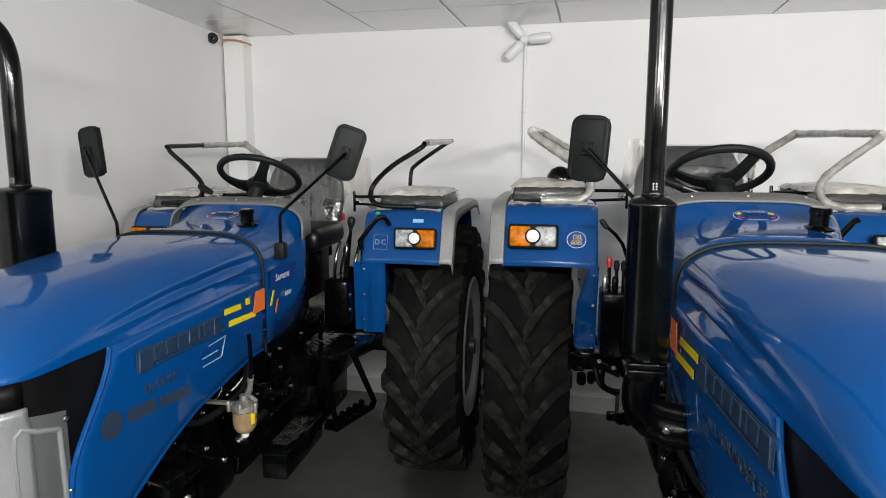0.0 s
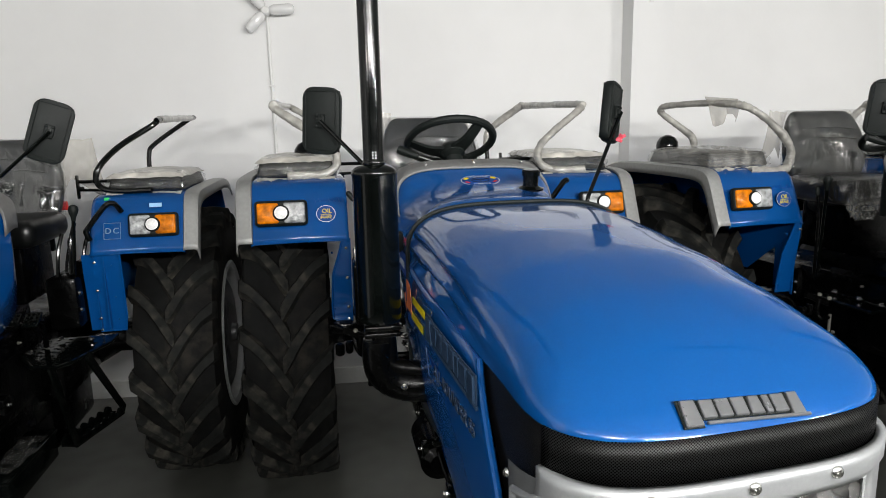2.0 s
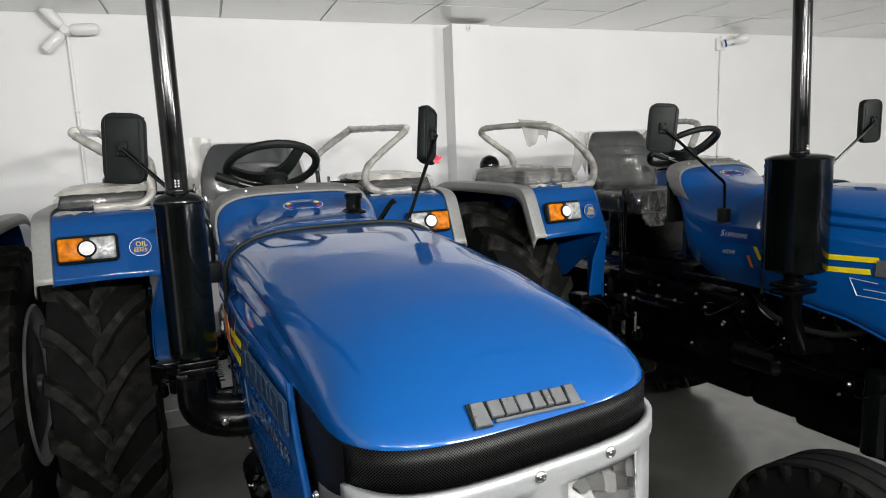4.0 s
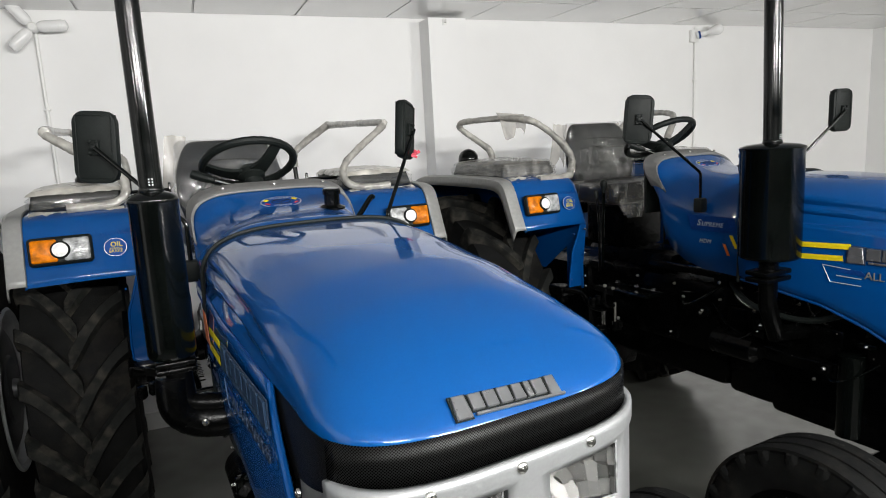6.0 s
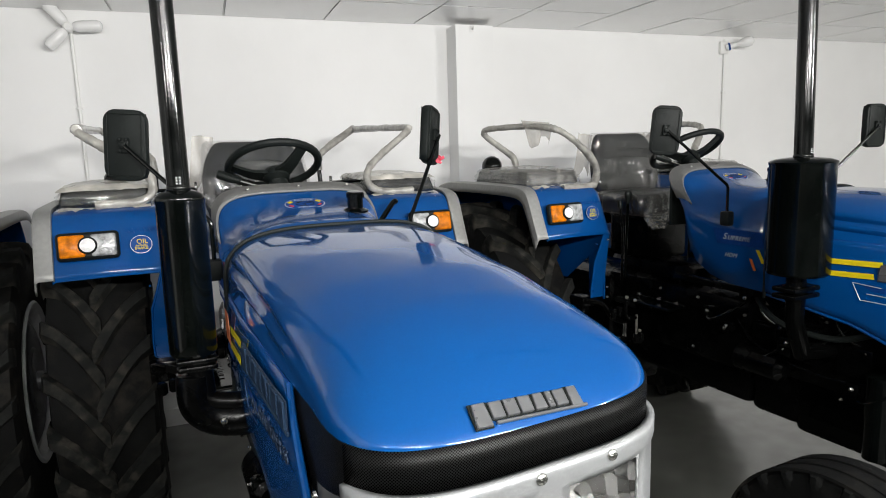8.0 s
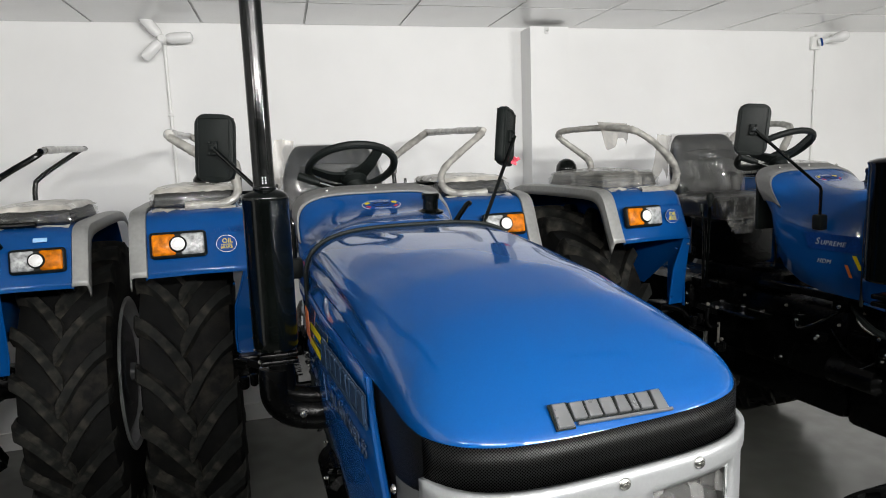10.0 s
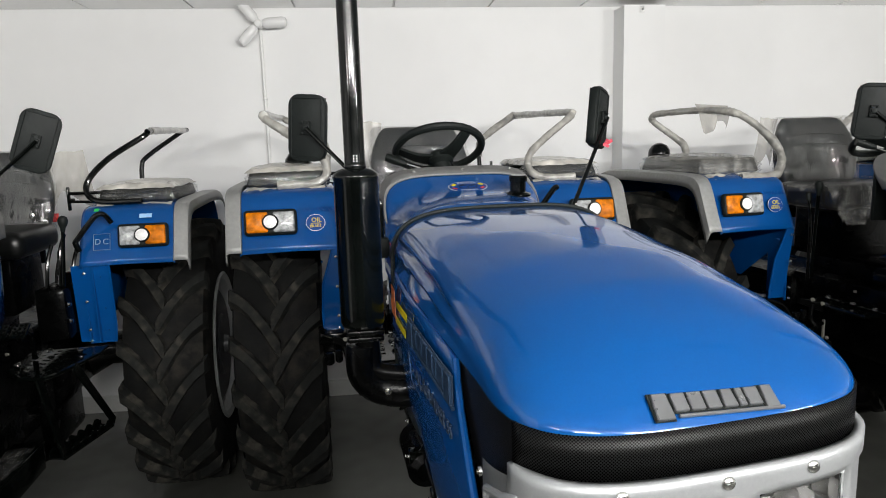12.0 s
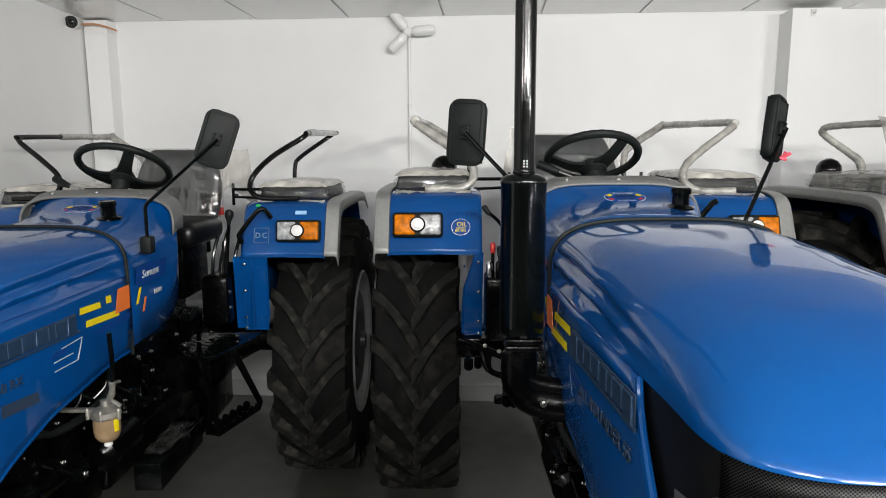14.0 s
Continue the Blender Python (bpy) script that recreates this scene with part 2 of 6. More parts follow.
def box(bm, c, s, bevel=0.0, m=None, seg=2):
    t = Matrix.Translation(c) @ (m or Matrix.Identity(4)) @ Matrix.Diagonal((*s, 1))
    r = bmesh.ops.create_cube(bm, size=1, matrix=t)
    if bevel:
        edges = {e for v in r["verts"] for e in v.link_edges}
        bmesh.ops.bevel(bm, geom=list(edges), offset=bevel, segments=seg, profile=0.5, affect="EDGES")
    return bm


def boxes(*specs):
    bm = bmesh.new()
    for spec in specs:
        box(bm, *spec)
    return bm


def curve(pts, steps=6):
    """Smooth points through a few given ones."""
    p = [Vector(q) for q in pts]
    out = []
    for i in range(len(p) - 1):
        a, b, c, d = p[max(i - 1, 0)], p[i], p[i + 1], p[min(i + 2, len(p) - 1)]
        for k in range(steps):
            t = k / steps
            out.append(0.5 * ((2 * b) + (c - a) * t + (2 * a - 5 * b + 4 * c - d) * t * t + (3 * b - a - 3 * c + d) * t ** 3))
    out.append(p[-1])
    return out


def sweep(bm, pts, r, n=10, wobble=0.0):
    """A round bar along pts; r is one radius or one for each point."""
    pts = [Vector(q) for q in pts]
    rs = r if isinstance(r, (list, tuple)) else [r] * len(pts)
    rings, side = [], None
    for i, p in enumerate(pts):
        t = (pts[min(i + 1, len(pts) - 1)] - pts[max(i - 1, 0)]).normalized()
        if side is None:
            side = t.orthogonal().normalized()
        side = (side - t * side.dot(t)).normalized()
        up = t.cross(side)
        ring = []
        for k in range(n):
            a = 2 * math.pi * k / n
            rr = rs[i] * (1 + wobble * random.uniform(-1, 1))
            ring.append(bm.verts.new(p + rr * (math.cos(a) * side + math.sin(a) * up)))
        rings.append(ring)
    for a, b in zip(rings, rings[1:]):
        for k in range(n):
            bm.faces.new((a[k], a[(k + 1) % n], b[(k + 1) % n], b[k]))
    bm.faces.new(rings[0][::-1])
    bm.faces.new(rings[-1])
    return bm


def tube(pts, r, n=10, wobble=0.0):
    return sweep(bmesh.new(), pts, r, n, wobble)


def lathe(bm, profile, m=None, n=32, closed=False):
    """Turns (radius, height) pairs round z, then places them by m."""
    m = m or Matrix.Identity(4)
    rings = []
    for r, z in profile:
        rings.append([bm.verts.new(m @ Vector((r * math.cos(2 * math.pi * k / n), r * math.sin(2 * math.pi * k / n), z))) for k in range(n)])
    pairs = list(zip(rings, rings[1:])) + ([(rings[-1], rings[0])] if closed else [])
    for a, b in pairs:
        for k in range(n):
            bm.faces.new((a[k], a[(k + 1) % n], b[(k + 1) % n], b[k]))
    if not closed:
        bm.faces.new(rings[0][::-1])
        bm.faces.new(rings[-1])
    return bm


def loft(bm, sections, wrap=False, caps=False):
    rings = [[bm.verts.new(p) for p in s] for s in sections]
    for a, b in zip(rings, rings[1:]):
        k = len(a)
        for i in range(k if wrap else k - 1):
            bm.faces.new((a[i], a[(i + 1) % k], b[(i + 1) % k], b[i]))
    if caps:
        bm.faces.new(rings[0][::-1])
        bm.faces.new(rings[-1])
    return bm


def plate(bm, outline, thick):
    """A flat plate: outline points, thickened along its normal by thick on the side that the normal shows."""
    o = [Vector(p) for p in outline]
    nrm = Vector((0, 0, 0))
    for i in range(len(o)):
        nrm += o[i].cross(o[(i + 1) % len(o)])
    nrm.normalize()
    a = [bm.verts.new(p) for p in o]
    b = [bm.verts.new(p + nrm * thick) for p in o]
    bm.faces.new(a[::-1])
    bm.faces.new(b)
    for i in range(len(o)):
        j = (i + 1) % len(o)
        bm.faces.new((a[i], a[j], b[j], b[i]))
    return bm


def thicken(ob, t, offset=-1):
    md = ob.modifiers.new("thickness", "SOLIDIFY")
    md.thickness, md.offset = t, offset
    return ob


def lettering(text, height, m, mat, parent, name="lettering", depth=0.0012, spread=1.0, slant=0.0):
    """Words in the built-in font, centred on m's origin in its xy plane."""
    c = bpy.data.curves.new(name, "FONT")
    c.body, c.size, c.extrude = text, height / 0.7, depth
    c.align_x, c.align_y = "CENTER", "CENTER"
    c.resolution_u = 3
    c.space_character = spread
    c.shear = slant
    tmp = bpy.data.objects.new(name, c)
    scene.collection.objects.link(tmp)
    bpy.context.view_layer.update()
    me = bpy.data.meshes.new_from_object(tmp)
    bpy.data.objects.remove(tmp)
    me.transform(m)
    me.materials.clear()
    me.materials.append(mat)
    ob = new(name, me)
    ob.parent = parent
    return ob


def structure(ob, label):
    return tagged(ob, label, kind="structure")


# ---------------------------------------------------------------- the room
BACK, TOP = 3.75, 2.52
X0, X1, Y0 = -1.62, 7.33, -3.4


def slab(name, c, s, mat, label, m=None):
    return structure(part(name, boxes((c, s, 0.0, m)), mat), label)


floor = slab("floor", (2.9, 0.0, -0.05), (10.6, 8.6, 0.1), FLOOR, "dark grey smooth cement floor, dusty with dull sheen")
wall_back = slab("wall_back", (2.9, BACK + 0.1, 1.3), (10.6, 0.2, 2.7), WALL, "white painted plaster wall behind the tractors")
SIDE_TURN = pose(0, 0, 0, 0, 0, 5.8)
wall_left = slab("wall_left", SIDE_TURN.to_3x3() @ Vector((0, 1.7, 0)) + Vector((X0 - 0.1 + 0.38, 0.0, 1.3)), (0.2, 4.8, 2.7), WALL, "white painted plaster side wall", SIDE_TURN)
# Added out of view: a dark stretch of side wall that limits bounced light.
dark_wall_left = slab("dark_wall_left", SIDE_TURN.to_3x3() @ Vector((0, -2.4, 0)) + Vector((X0 - 0.1 + 0.38, 0.0, 1.3)), (0.2, 3.4, 2.7), UNSEEN_DARK, "unseen dark grey side wall, added to cut bounced light", SIDE_TURN)
wall_right = slab("wall_right", (X1 + 0.1, 1.5, 1.3), (0.2, 5.2, 2.7), WALL, "white painted plaster end wall")
# Added out of view: dark end and front walls that limit bounce and reflections.
dark_wall_right = slab("dark_wall_right", (X1 + 0.1, -2.6, 1.3), (0.2, 3.0, 2.7), UNSEEN_DARK, "unseen dark grey end wall, added to cut bounced light")
wall_front = slab("wall_front", (2.9, Y0, 1.3), (10.6, 0.2, 2.7), UNSEEN_DARK, "unseen dark grey front wall, added to keep reflections dim")
column_1 = slab("column_1", (-1.60 + 0.08, BACK - 0.055, 1.26), (0.15, 0.11, 2.50), WALL, "white painted plaster column in the corner")
column_2 = slab("column_2", (2.875, BACK - 0.085, 1.25), (0.27, 0.17, 2.49), WALL, "white painted plaster column on the wall")
baseboard = slab("baseboard", (2.9, BACK - 0.008, 0.055), (10.4, 0.016, 0.11), SKIRT, "white tiled skirting along the wall")


def build_ceiling():
    """One mesh: lay-in boards with small gaps under a dark backing."""
    bm = bmesh.new()
    xs = [0.1 + 0.6 * k for k in range(-5, 14)]
    ys = [BACK] + [3.185 - 0.6 * k for k in range(0, 13)]
    for a, b in zip(xs, xs[1:]):
        for c, d in zip(ys, ys[1:]):
            dz = random.uniform(-0.0015, 0.0015)
            box(bm, ((a + b) / 2, (c + d) / 2, TOP + 0.006 + dz), (b - a - 0.011, c - d - 0.011, 0.012))
    ob = part("ceiling", bm, CEIL)
    back = part("ceiling_backing", boxes(((2.6, -0.2, TOP + 0.035), (11.2, 8.6, 0.04))), GROUT)
    structure(ob, "light grey suspended ceiling of square boards")
    structure(back, "dark backing above the ceiling joints")
    bm = bmesh.new()
    for x in xs:
        box(bm, (x, -0.2, TOP + 0.007), (0.006, 8.2, 0.008))
    for y in ys[1:]:
        box(bm, (2.6, y, TOP + 0.007), (11.0, 0.006, 0.008))
    structure(part("ceiling_trim", bm, GRID), "thin metal grid between ceiling boards")


build_ceiling()

# Assumed housings for these unseen lamps.
for lx, lz, sx, w, turn in LAMPS:
    lamp_body = new("tube_light")
    tagged(lamp_body, "slim tube light assumed behind the viewer, out of view", "light", "ceiling tube lights")
    lamp_body.matrix_world = pose(lx, LAMP_ROW, lz, 0, 0, turn)
    part("housing", boxes(((0, -0.035, 0.03), (sx + 0.04, 0.05, 0.09), 0.006)), PVC, lamp_body)
    for side in (-0.4, 0.4):
        part("hanger", tube([(side * sx, -0.035, 0.07), (side * sx, -0.035, TOP - lz + 0.004)], 0.005, 8), STEEL, lamp_body)


def bulb_fitting():
    """Three long opal lamps on one holder, above a thin conduit."""
    root = new("bulb_fitting")
    tagged(root, "three long white opal bulbs on a wall holder, unlit", "wall lamp")
    root.location = (0.48, BACK, 2.415)
    part("holder", lathe(bmesh.new(), [(0.016, 0), (0.016, 0.03), (0.026, 0.034), (0.026, 0.09), (0.018, 0.1)], pose(0, 0, 0, 90, 0, 0), 20), PVC, root)
    for a, length in ((4, 0.17), (128, 0.165), (226, 0.16)):
        m = pose(0, -0.075, 0) @ pose(0, 0, 0, 0, -a, 0) @ pose(0, 0, 0, 14, 0, 0) @ pose(0, 0, 0, 0, 90, 0)
        prof = [(0.012, 0.0), (0.014, 0.02), (0.024, 0.03), (0.031, 0.05), (0.032, length - 0.03), (0.026, length - 0.008), (0.012, length)]
        part("bulb", lathe(bmesh.new(), prof, m, 20), BULB, root, "long white opal bulb")
    return root


def conduit(x, top, bottom, label):
    root = new("conduit")
    tagged(root, label, "conduit")
    root.location = (x, BACK, 0)
    part("pipe", tube([(0, -0.011, top), (0, -0.011, bottom)], 0.010, 10), PVC, root)
    for z in (top - 0.42, top - 0.95, bottom + 0.2):
        part("clip", boxes(((0, -0.011, z), (0.032, 0.024, 0.012), 0.003)), PVC, root)


bulb_fitting()
conduit(0.48, 2.40, 0.12, "thin white plastic conduit down the wall")
conduit(5.15, 2.50, 0.12, "thin grey-white conduit beside the bulb")


def single_bulb():
    root = new("wall_bulb")
    tagged(root, "round opal bulb in a white angled holder", "wall lamp")
    root.location = (5.135, BACK, 2.43)
    part("base", boxes(((0, -0.015, 0), (0.08, 0.03, 0.10), 0.008)), PVC, root)
    m = pose(0.01, -0.03, 0) @ pose(0, 0, 0, 0, 78, -38)
    part("holder", lathe(bmesh.new(), [(0.026, 0), (0.028, 0.02), (0.022, 0.05), (0.02, 0.075)], m, 18), PVC, root)
    part("collar", lathe(bmesh.new(), [(0.030, 0.018), (0.031, 0.028), (0.029, 0.032)], m, 18), NAVY, root, "blue ring")
    prof = [(0.016, 0.075), (0.02, 0.095), (0.036, 0.13), (0.042, 0.16), (0.036, 0.19), (0.018, 0.208), (0.004, 0.212)]
    part("bulb", lathe(bmesh.new(), prof, m, 20), BULB, root)


single_bulb()


def wall_hook():
    root = new("wall_hook")
    tagged(root, "small white plastic hook high on the column", "hook")
    root.location = (2.855, BACK - 0.17, 2.468)
    part("plate", boxes(((0, -0.004, 0), (0.03, 0.008, 0.04), 0.003)), PVC, root)
    part("arm", tube(curve([(0, -0.006, 0.0), (0, -0.03, -0.004), (0, -0.034, 0.014)], 4), 0.005, 8), PVC, root)


wall_hook()


def security_camera():
    root = new("security_camera")
    tagged(root, "white bullet security camera with dark lens, up in the corner", "camera")
    root.location = (-1.555, BACK - 0.22, 2.478)
    part("mount", lathe(bmesh.new(), [(0.035, 0), (0.035, 0.012), (0.012, 0.02), (0.012, 0.05)], pose(-0.1, 0.0, 0.0, 0, 90, 0), 18), PVC, root)
    m = pose(-0.05, 0.04, 0) @ pose(0, 0, 0, 96, 0, 22)
    part("body", lathe(bmesh.new(), [(0.03, -0.05), (0.036, -0.04), (0.036, 0.08), (0.039, 0.09), (0.039, 0.11)], m, 22), PVC, root)
    part("face", lathe(bmesh.new(), [(0.037, 0.108), (0.036, 0.1135)], m, 22), PLASTIC, root, "black glass face")
    part("lens", lathe(bmesh.new(), [(0.014, 0.11), (0.014, 0.116), (0.004, 0.119)], m, 16), BLACK, root)
    part("cable", tube(curve([(-0.02, 0.05, -0.005), (0.05, 0.075, 0.0), (0.12, 0.085, -0.015), (0.19, 0.085, -0.04)]), 0.006, 8), COPPER, root)


security_camera()


# ---------------------------------------------------------------- the tractors
# A tractor stands on the origin, a little ahead of its rear axle, and faces -y; d is the distance ahead of the origin.
def P(u, d, z):
    """The bonnet's nose sits a little askew on its hinges."""
    if abs(u) < 0.33 and d > 1.9 and z > 0.7:
        d -= 0.07 * u * min((d - 1.9) / 0.45, 1.0)
    return Vector((u, -d, z))


def mix(table, x):
    """Straight-line values between the pairs of a short table."""
    for (a, va), (b, vb) in zip(table, table[1:]):
        if x <= b:
            k = max((x - a) / (b - a), 0)
            return va + (vb - va) * k
    return table[-1][1]


HOOD_TOP = [(1.36, 1.489), (1.55, 1.490), (1.75, 1.482), (1.95, 1.465), (2.12, 1.436), (2.22, 1.405), (2.29, 1.371), (2.33, 1.345), (2.348, 1.329), (2.358, 1.316)]
SEAM = 1.36
HOOD_REAR_HALF = [(1.36, 0.302), (1.65, 0.299), (1.9, 0.288), (2.05, 0.277), (2.15, 0.271)]
NOSE_A, NOSE_B, NOSE_N, NOSE_0 = 0.271, 0.208, 3.5, 2.15
HOOD_LOW = [(1.36, 1.335), (1.8, 1.331), (2.05, 1.319), (2.358, 1.3135)]
ARCH = [(1.36, 1.082), (1.42, 1.075), (1.5, 1.066), (1.69, 1.038), (1.83, 0.99), (2.0, 0.905), (2.12, 0.81), (2.24, 0.69)]


def nose(u):
    """How far ahead the front edge reaches at u."""
    return NOSE_0 + NOSE_B * max(0.0, 1 - (abs(u) / NOSE_A) ** NOSE_N) ** (1 / NOSE_N)


def hood_half(d):
    if d <= NOSE_0:
        return mix(HOOD_REAR_HALF, d)
    return NOSE_A * max(1e-6, 1 - ((d - NOSE_0) / NOSE_B) ** NOSE_N) ** (1 / NOSE_N)


def hood_section(d):
    """Half of the bonnet's outline, from the side up to the middle, with two flutes that die out forwards."""
    w, zt, zl = hood_half(d), mix(HOOD_TOP, d), mix(HOOD_LOW, d)
    e = 2 / mix([(1.36, 3.5), (1.6, 2.9), (1.8, 2.5), (2.1, 2.5), (2.25, 2.5), (2.358, 2.2)], d)
    fade = max(0.0, min(1.0, (2.18 - d) / 0.5))
    fade = fade * fade * (3 - 2 * fade) * (0.35 + 0.65 * min(1.0, (d - SEAM) / 0.16))
    slide = 0.10 * (d - 1.36)
    pts = []
    n = 34
    for k in range(n + 1):
        a = k / n * math.pi / 2
        u, h = w * max(math.cos(a), 0.0) ** e, math.sin(a) ** e
        for at, depth, wide in ((0.20 - slide, 0.017, 0.075), (0.46 - slide * 2.2, 0.020, 0.085)):
            u -= depth * fade * math.exp(-((h - at) / wide) ** 2)
        pts.append((max(u, 0.0) if k < n else 0.0, d, zl + (zt - zl) * h))
    return pts


def full_section(half, squeeze=1.0):
    return [P(-u * squeeze, d, z) for u, d, z in half] + [P(u * squeeze, d, z) for u, d, z in half[::-1][1:]]


def build_hood(root):
    bm = bmesh.new()
    stops = [SEAM + (2.26 - SEAM) * i / 30 for i in range(31)] + [2.28, 2.297, 2.31, 2.32, 2.328, 2.335, 2.341, 2.346, 2.350, 2.353, 2.355, 2.3565, 2.3575, 2.3579]
    loft(bm, [full_section(hood_section(d)) for d in stops])
    return part("hood", bm, BLUE, root, "glossy blue bonnet", 60)


def side_half(d):
    return mix([(1.0, 0.302), (1.6, 0.302), (1.8, 0.294), (2.05, 0.279), (2.3, 0.268)], d)


def edge_curve(q):
    """Share of the way forward that the panel's front edge has gone at q of its depth."""
    s = min(q / 0.42, 1.0)
    return 0.62 * s * s * (3 - 2 * s) + 0.38 * q


def build_side_panel(root, sg):
    bm = bmesh.new()
    cols = []
    n = 22
    for i in range(n + 1):
        k = i / n
        dt = SEAM + (2.035 - SEAM) * k
        db = SEAM + (2.24 - SEAM) * k
        zt, zb = mix(HOOD_LOW, dt) - 0.002, mix(ARCH, db)
        col = []
        for j in range(17):
            q = j / 16
            d, z = dt + (db - dt) * edge_curve(q), zt + (zb - zt) * q
            bulge = 0.010 * math.sin(q * math.pi)
            col.append(P(sg * (side_half(d) + bulge - (0.012 if j == 16 else 0)), d, z))
        cols.append(col)
    loft(bm, cols)
    panel = thicken(part("side_panel", bm, BLUE, root, "blue lower bonnet side", 50), 0.006, 0)
    edge = [c[16] + Vector((sg * 0.006, 0, 0)) for c in cols] + [cols[-1][j] for j in range(15, -1, -1)]
    part("rolled_edge", tube(edge, 0.0065, 8), BLUE, panel)
    part("upper_seam", tube([c[0] + Vector((sg * 0.0005, 0, 0.001)) for c in cols], 0.0013, 6), NAVY, panel)
    return panel


def build_side_mesh(root, sg):
    bm = bmesh.new()
    secs = []
    for i in range(9):
        k = i / 8
        d0, z0 = 2.01 + 0.29 * k, 1.316
        d1 = 2.20 + 0.10 * k
        row = []
        for q in range(9):
            f = q / 8
            d = d0 + (d1 - d0) * edge_curve(f)
            row.append(P(sg * (min(hood_half(d), side_half(d)) - 0.008), d, z0 + (0.72 - z0) * f))
        secs.append(row)
    loft(bm, secs)
    return part("side_mesh", bm, SCREEN, root, "black perforated side grille")


def unroll(ob, rows):
    """Gives a lofted strip coordinates in metres: along it, and up."""
    me = ob.data
    along, total = [], 0.0
    for i in range(0, len(me.vertices), rows):
        if i:
            total += (me.vertices[i].co - me.vertices[i - rows].co).length
        along += [total] * rows
    layer = me.uv_layers.new(name="strip")
    for loop in me.loops:
        layer.data[loop.index].uv = (along[loop.vertex_index], me.vertices[loop.vertex_index].co.z)


def front_strip(z0, z1, inset, half, n=28):
    secs = []
    for i in range(n + 1):
        u = -half + 2 * half * i / n
        secs.append([P(u, nose(u) - inset, z0), P(u, nose(u) - inset, (z0 + z1) / 2), P(u, nose(u) - inset, z1)])
    return secs


def build_front(root):
    band = part("grille_band", loft(bmesh.new(), front_strip(1.256, 1.316, 0.004, 0.256, 60)), MESH, root, "black perforated band")
    unroll(band, 3)
    thicken(band, 0.006, 1)
    part("hood_lip", tube([P(u / 100, nose(u / 100) - 0.005, 1.3145) for u in range(-25, 26, 1)], 0.003, 8), BLUE, root)
    bm = bmesh.new()
    us = [0.2625, 0.259, 0.254, 0.246, 0.235, 0.22, 0.20, 0.18, 0.155, 0.125, 0.095, 0.065, 0.035, 0.0175]
    us = [-u for u in us] + [0.0] + us[::-1]
    zs = [0.78, 0.84, 0.90, 0.96, 1.06, 1.130, 1.18, 1.222, 1.235, 1.248, 1.262]
    grid = []
    for u in us:
        row = []
        for z in zs:
            d = nose(u) + 0.009 + (0.006 if z > 1.233 else 0.0)
            row.append(bm.verts.new(P(u, d, z)))
        grid.append(row)
    for i in range(len(us) - 1):
        for j in range(len(zs) - 1):
            um, zm = abs(us[i] + us[i + 1]) / 2, (zs[j] + zs[j + 1]) / 2
            if 0.035 < um < 0.18 and 1.13 < zm < 1.225:
                continue
            if um < 0.20 and 0.84 < zm < 0.96:
                continue
            bm.faces.new((grid[i][j], grid[i + 1][j], grid[i + 1][j + 1], grid[i][j + 1]))
    frame_ob = part("grille_frame", bm, SILVER, root, "silver painted grille surround", 30)
    thicken(frame_ob, 0.012, 0)
    for sg in (-1, 1):
        bm = bmesh.new()
        secs = []
        for k in range(9):
            d = 2.185 + 0.135 * k / 8
            h = hood_half(d) + 0.006
            secs.append([P(sg * h, d, 1.222 + 0.028 * k / 8), P(sg * h, d, 1.1), P(sg * h, d, 0.95), P(sg * (h - 0.005), d, 0.80)])
        side = part("side_return", thick_loft(bm, secs), SILVER, frame_ob, "silver side plate of the grille")
        ridge = [P(sg * (hood_half(d) + 0.008), d, z) for d, z in ((2.210, 1.190), (2.26, 1.205), (2.298, 1.208), (2.300, 1.05), (2.298, 0.93), (2.26, 0.92), (2.215, 0.925), (2.208, 0.95), (2.207, 1.05), (2.210, 1.190))]
        part("pressed_ridge", tube(curve(ridge, 3), 0.006, 8), SILVER, side)
        for z in (1.208, 1.045):
            screw(P(sg * (hood_half(2.195) + 0.013), 2.196, z), Vector((sg, 0, 0)), 0.007, frame_ob)
        c = P(sg * 0.107, nose(0.12) - 0.006, 1.176)
        lamp = part("headlight", boxes((c + Vector((0, 0.055, 0)), (0.152, 0.012, 0.105), 0.004)), REFLECTOR, frame_ob, "chromed headlight bowl with clear lens")
        glass_ob = part("lens", boxes((c, (0.142, 0.010, 0.092), 0.004)), LENS, lamp)
        glass_ob.visible_shadow = False
        edge = [c + Vector((x, -0.003, z)) for x, z in ((-0.071, -0.045), (0.071, -0.045), (0.071, 0.044), (-0.071, 0.044), (-0.071, -0.045))]
        part("lens_rim", tube(edge, 0.0032, 6), CLEAR, lamp, "pale rim of the lens")
        facets = bmesh.new()
        for i in range(11):
            for j in range(5):
                x, z = (i - 5) * 0.0158, (j - 2) * 0.0195
                deep = 0.046 - 2.6 * (x * x + z * z)
                tip = pose(0, 0, 0, 90 * z / 0.30 + random.uniform(-24, 24), 0, -90 * x / 0.24 + random.uniform(-28, 28))
                box(facets, c + Vector((x, deep, z)), (0.018, 0.004, 0.022), 0.0, tip)
        part("facets", facets, REFLECTOR, lamp, "bright faceted reflector")
        part("lamp_bulb", lathe(bmesh.new(), [(0.005, 0.0), (0.005, 0.010), (0.003, 0.013)], pose(c.x, c.y + 0.046, c.z, 90, 0, 0), 16), STEEL, lamp)
    for u in (-0.155, -0.017, 0.109):
        screw(P(u, nose(u) + 0.023, 1.249), Vector((0, -1, 0.1)), 0.0085, frame_ob)
    part("radiator_core", boxes((P(0, 2.20, 1.02), (0.46, 0.06, 0.5), 0.004)), IRON, root)


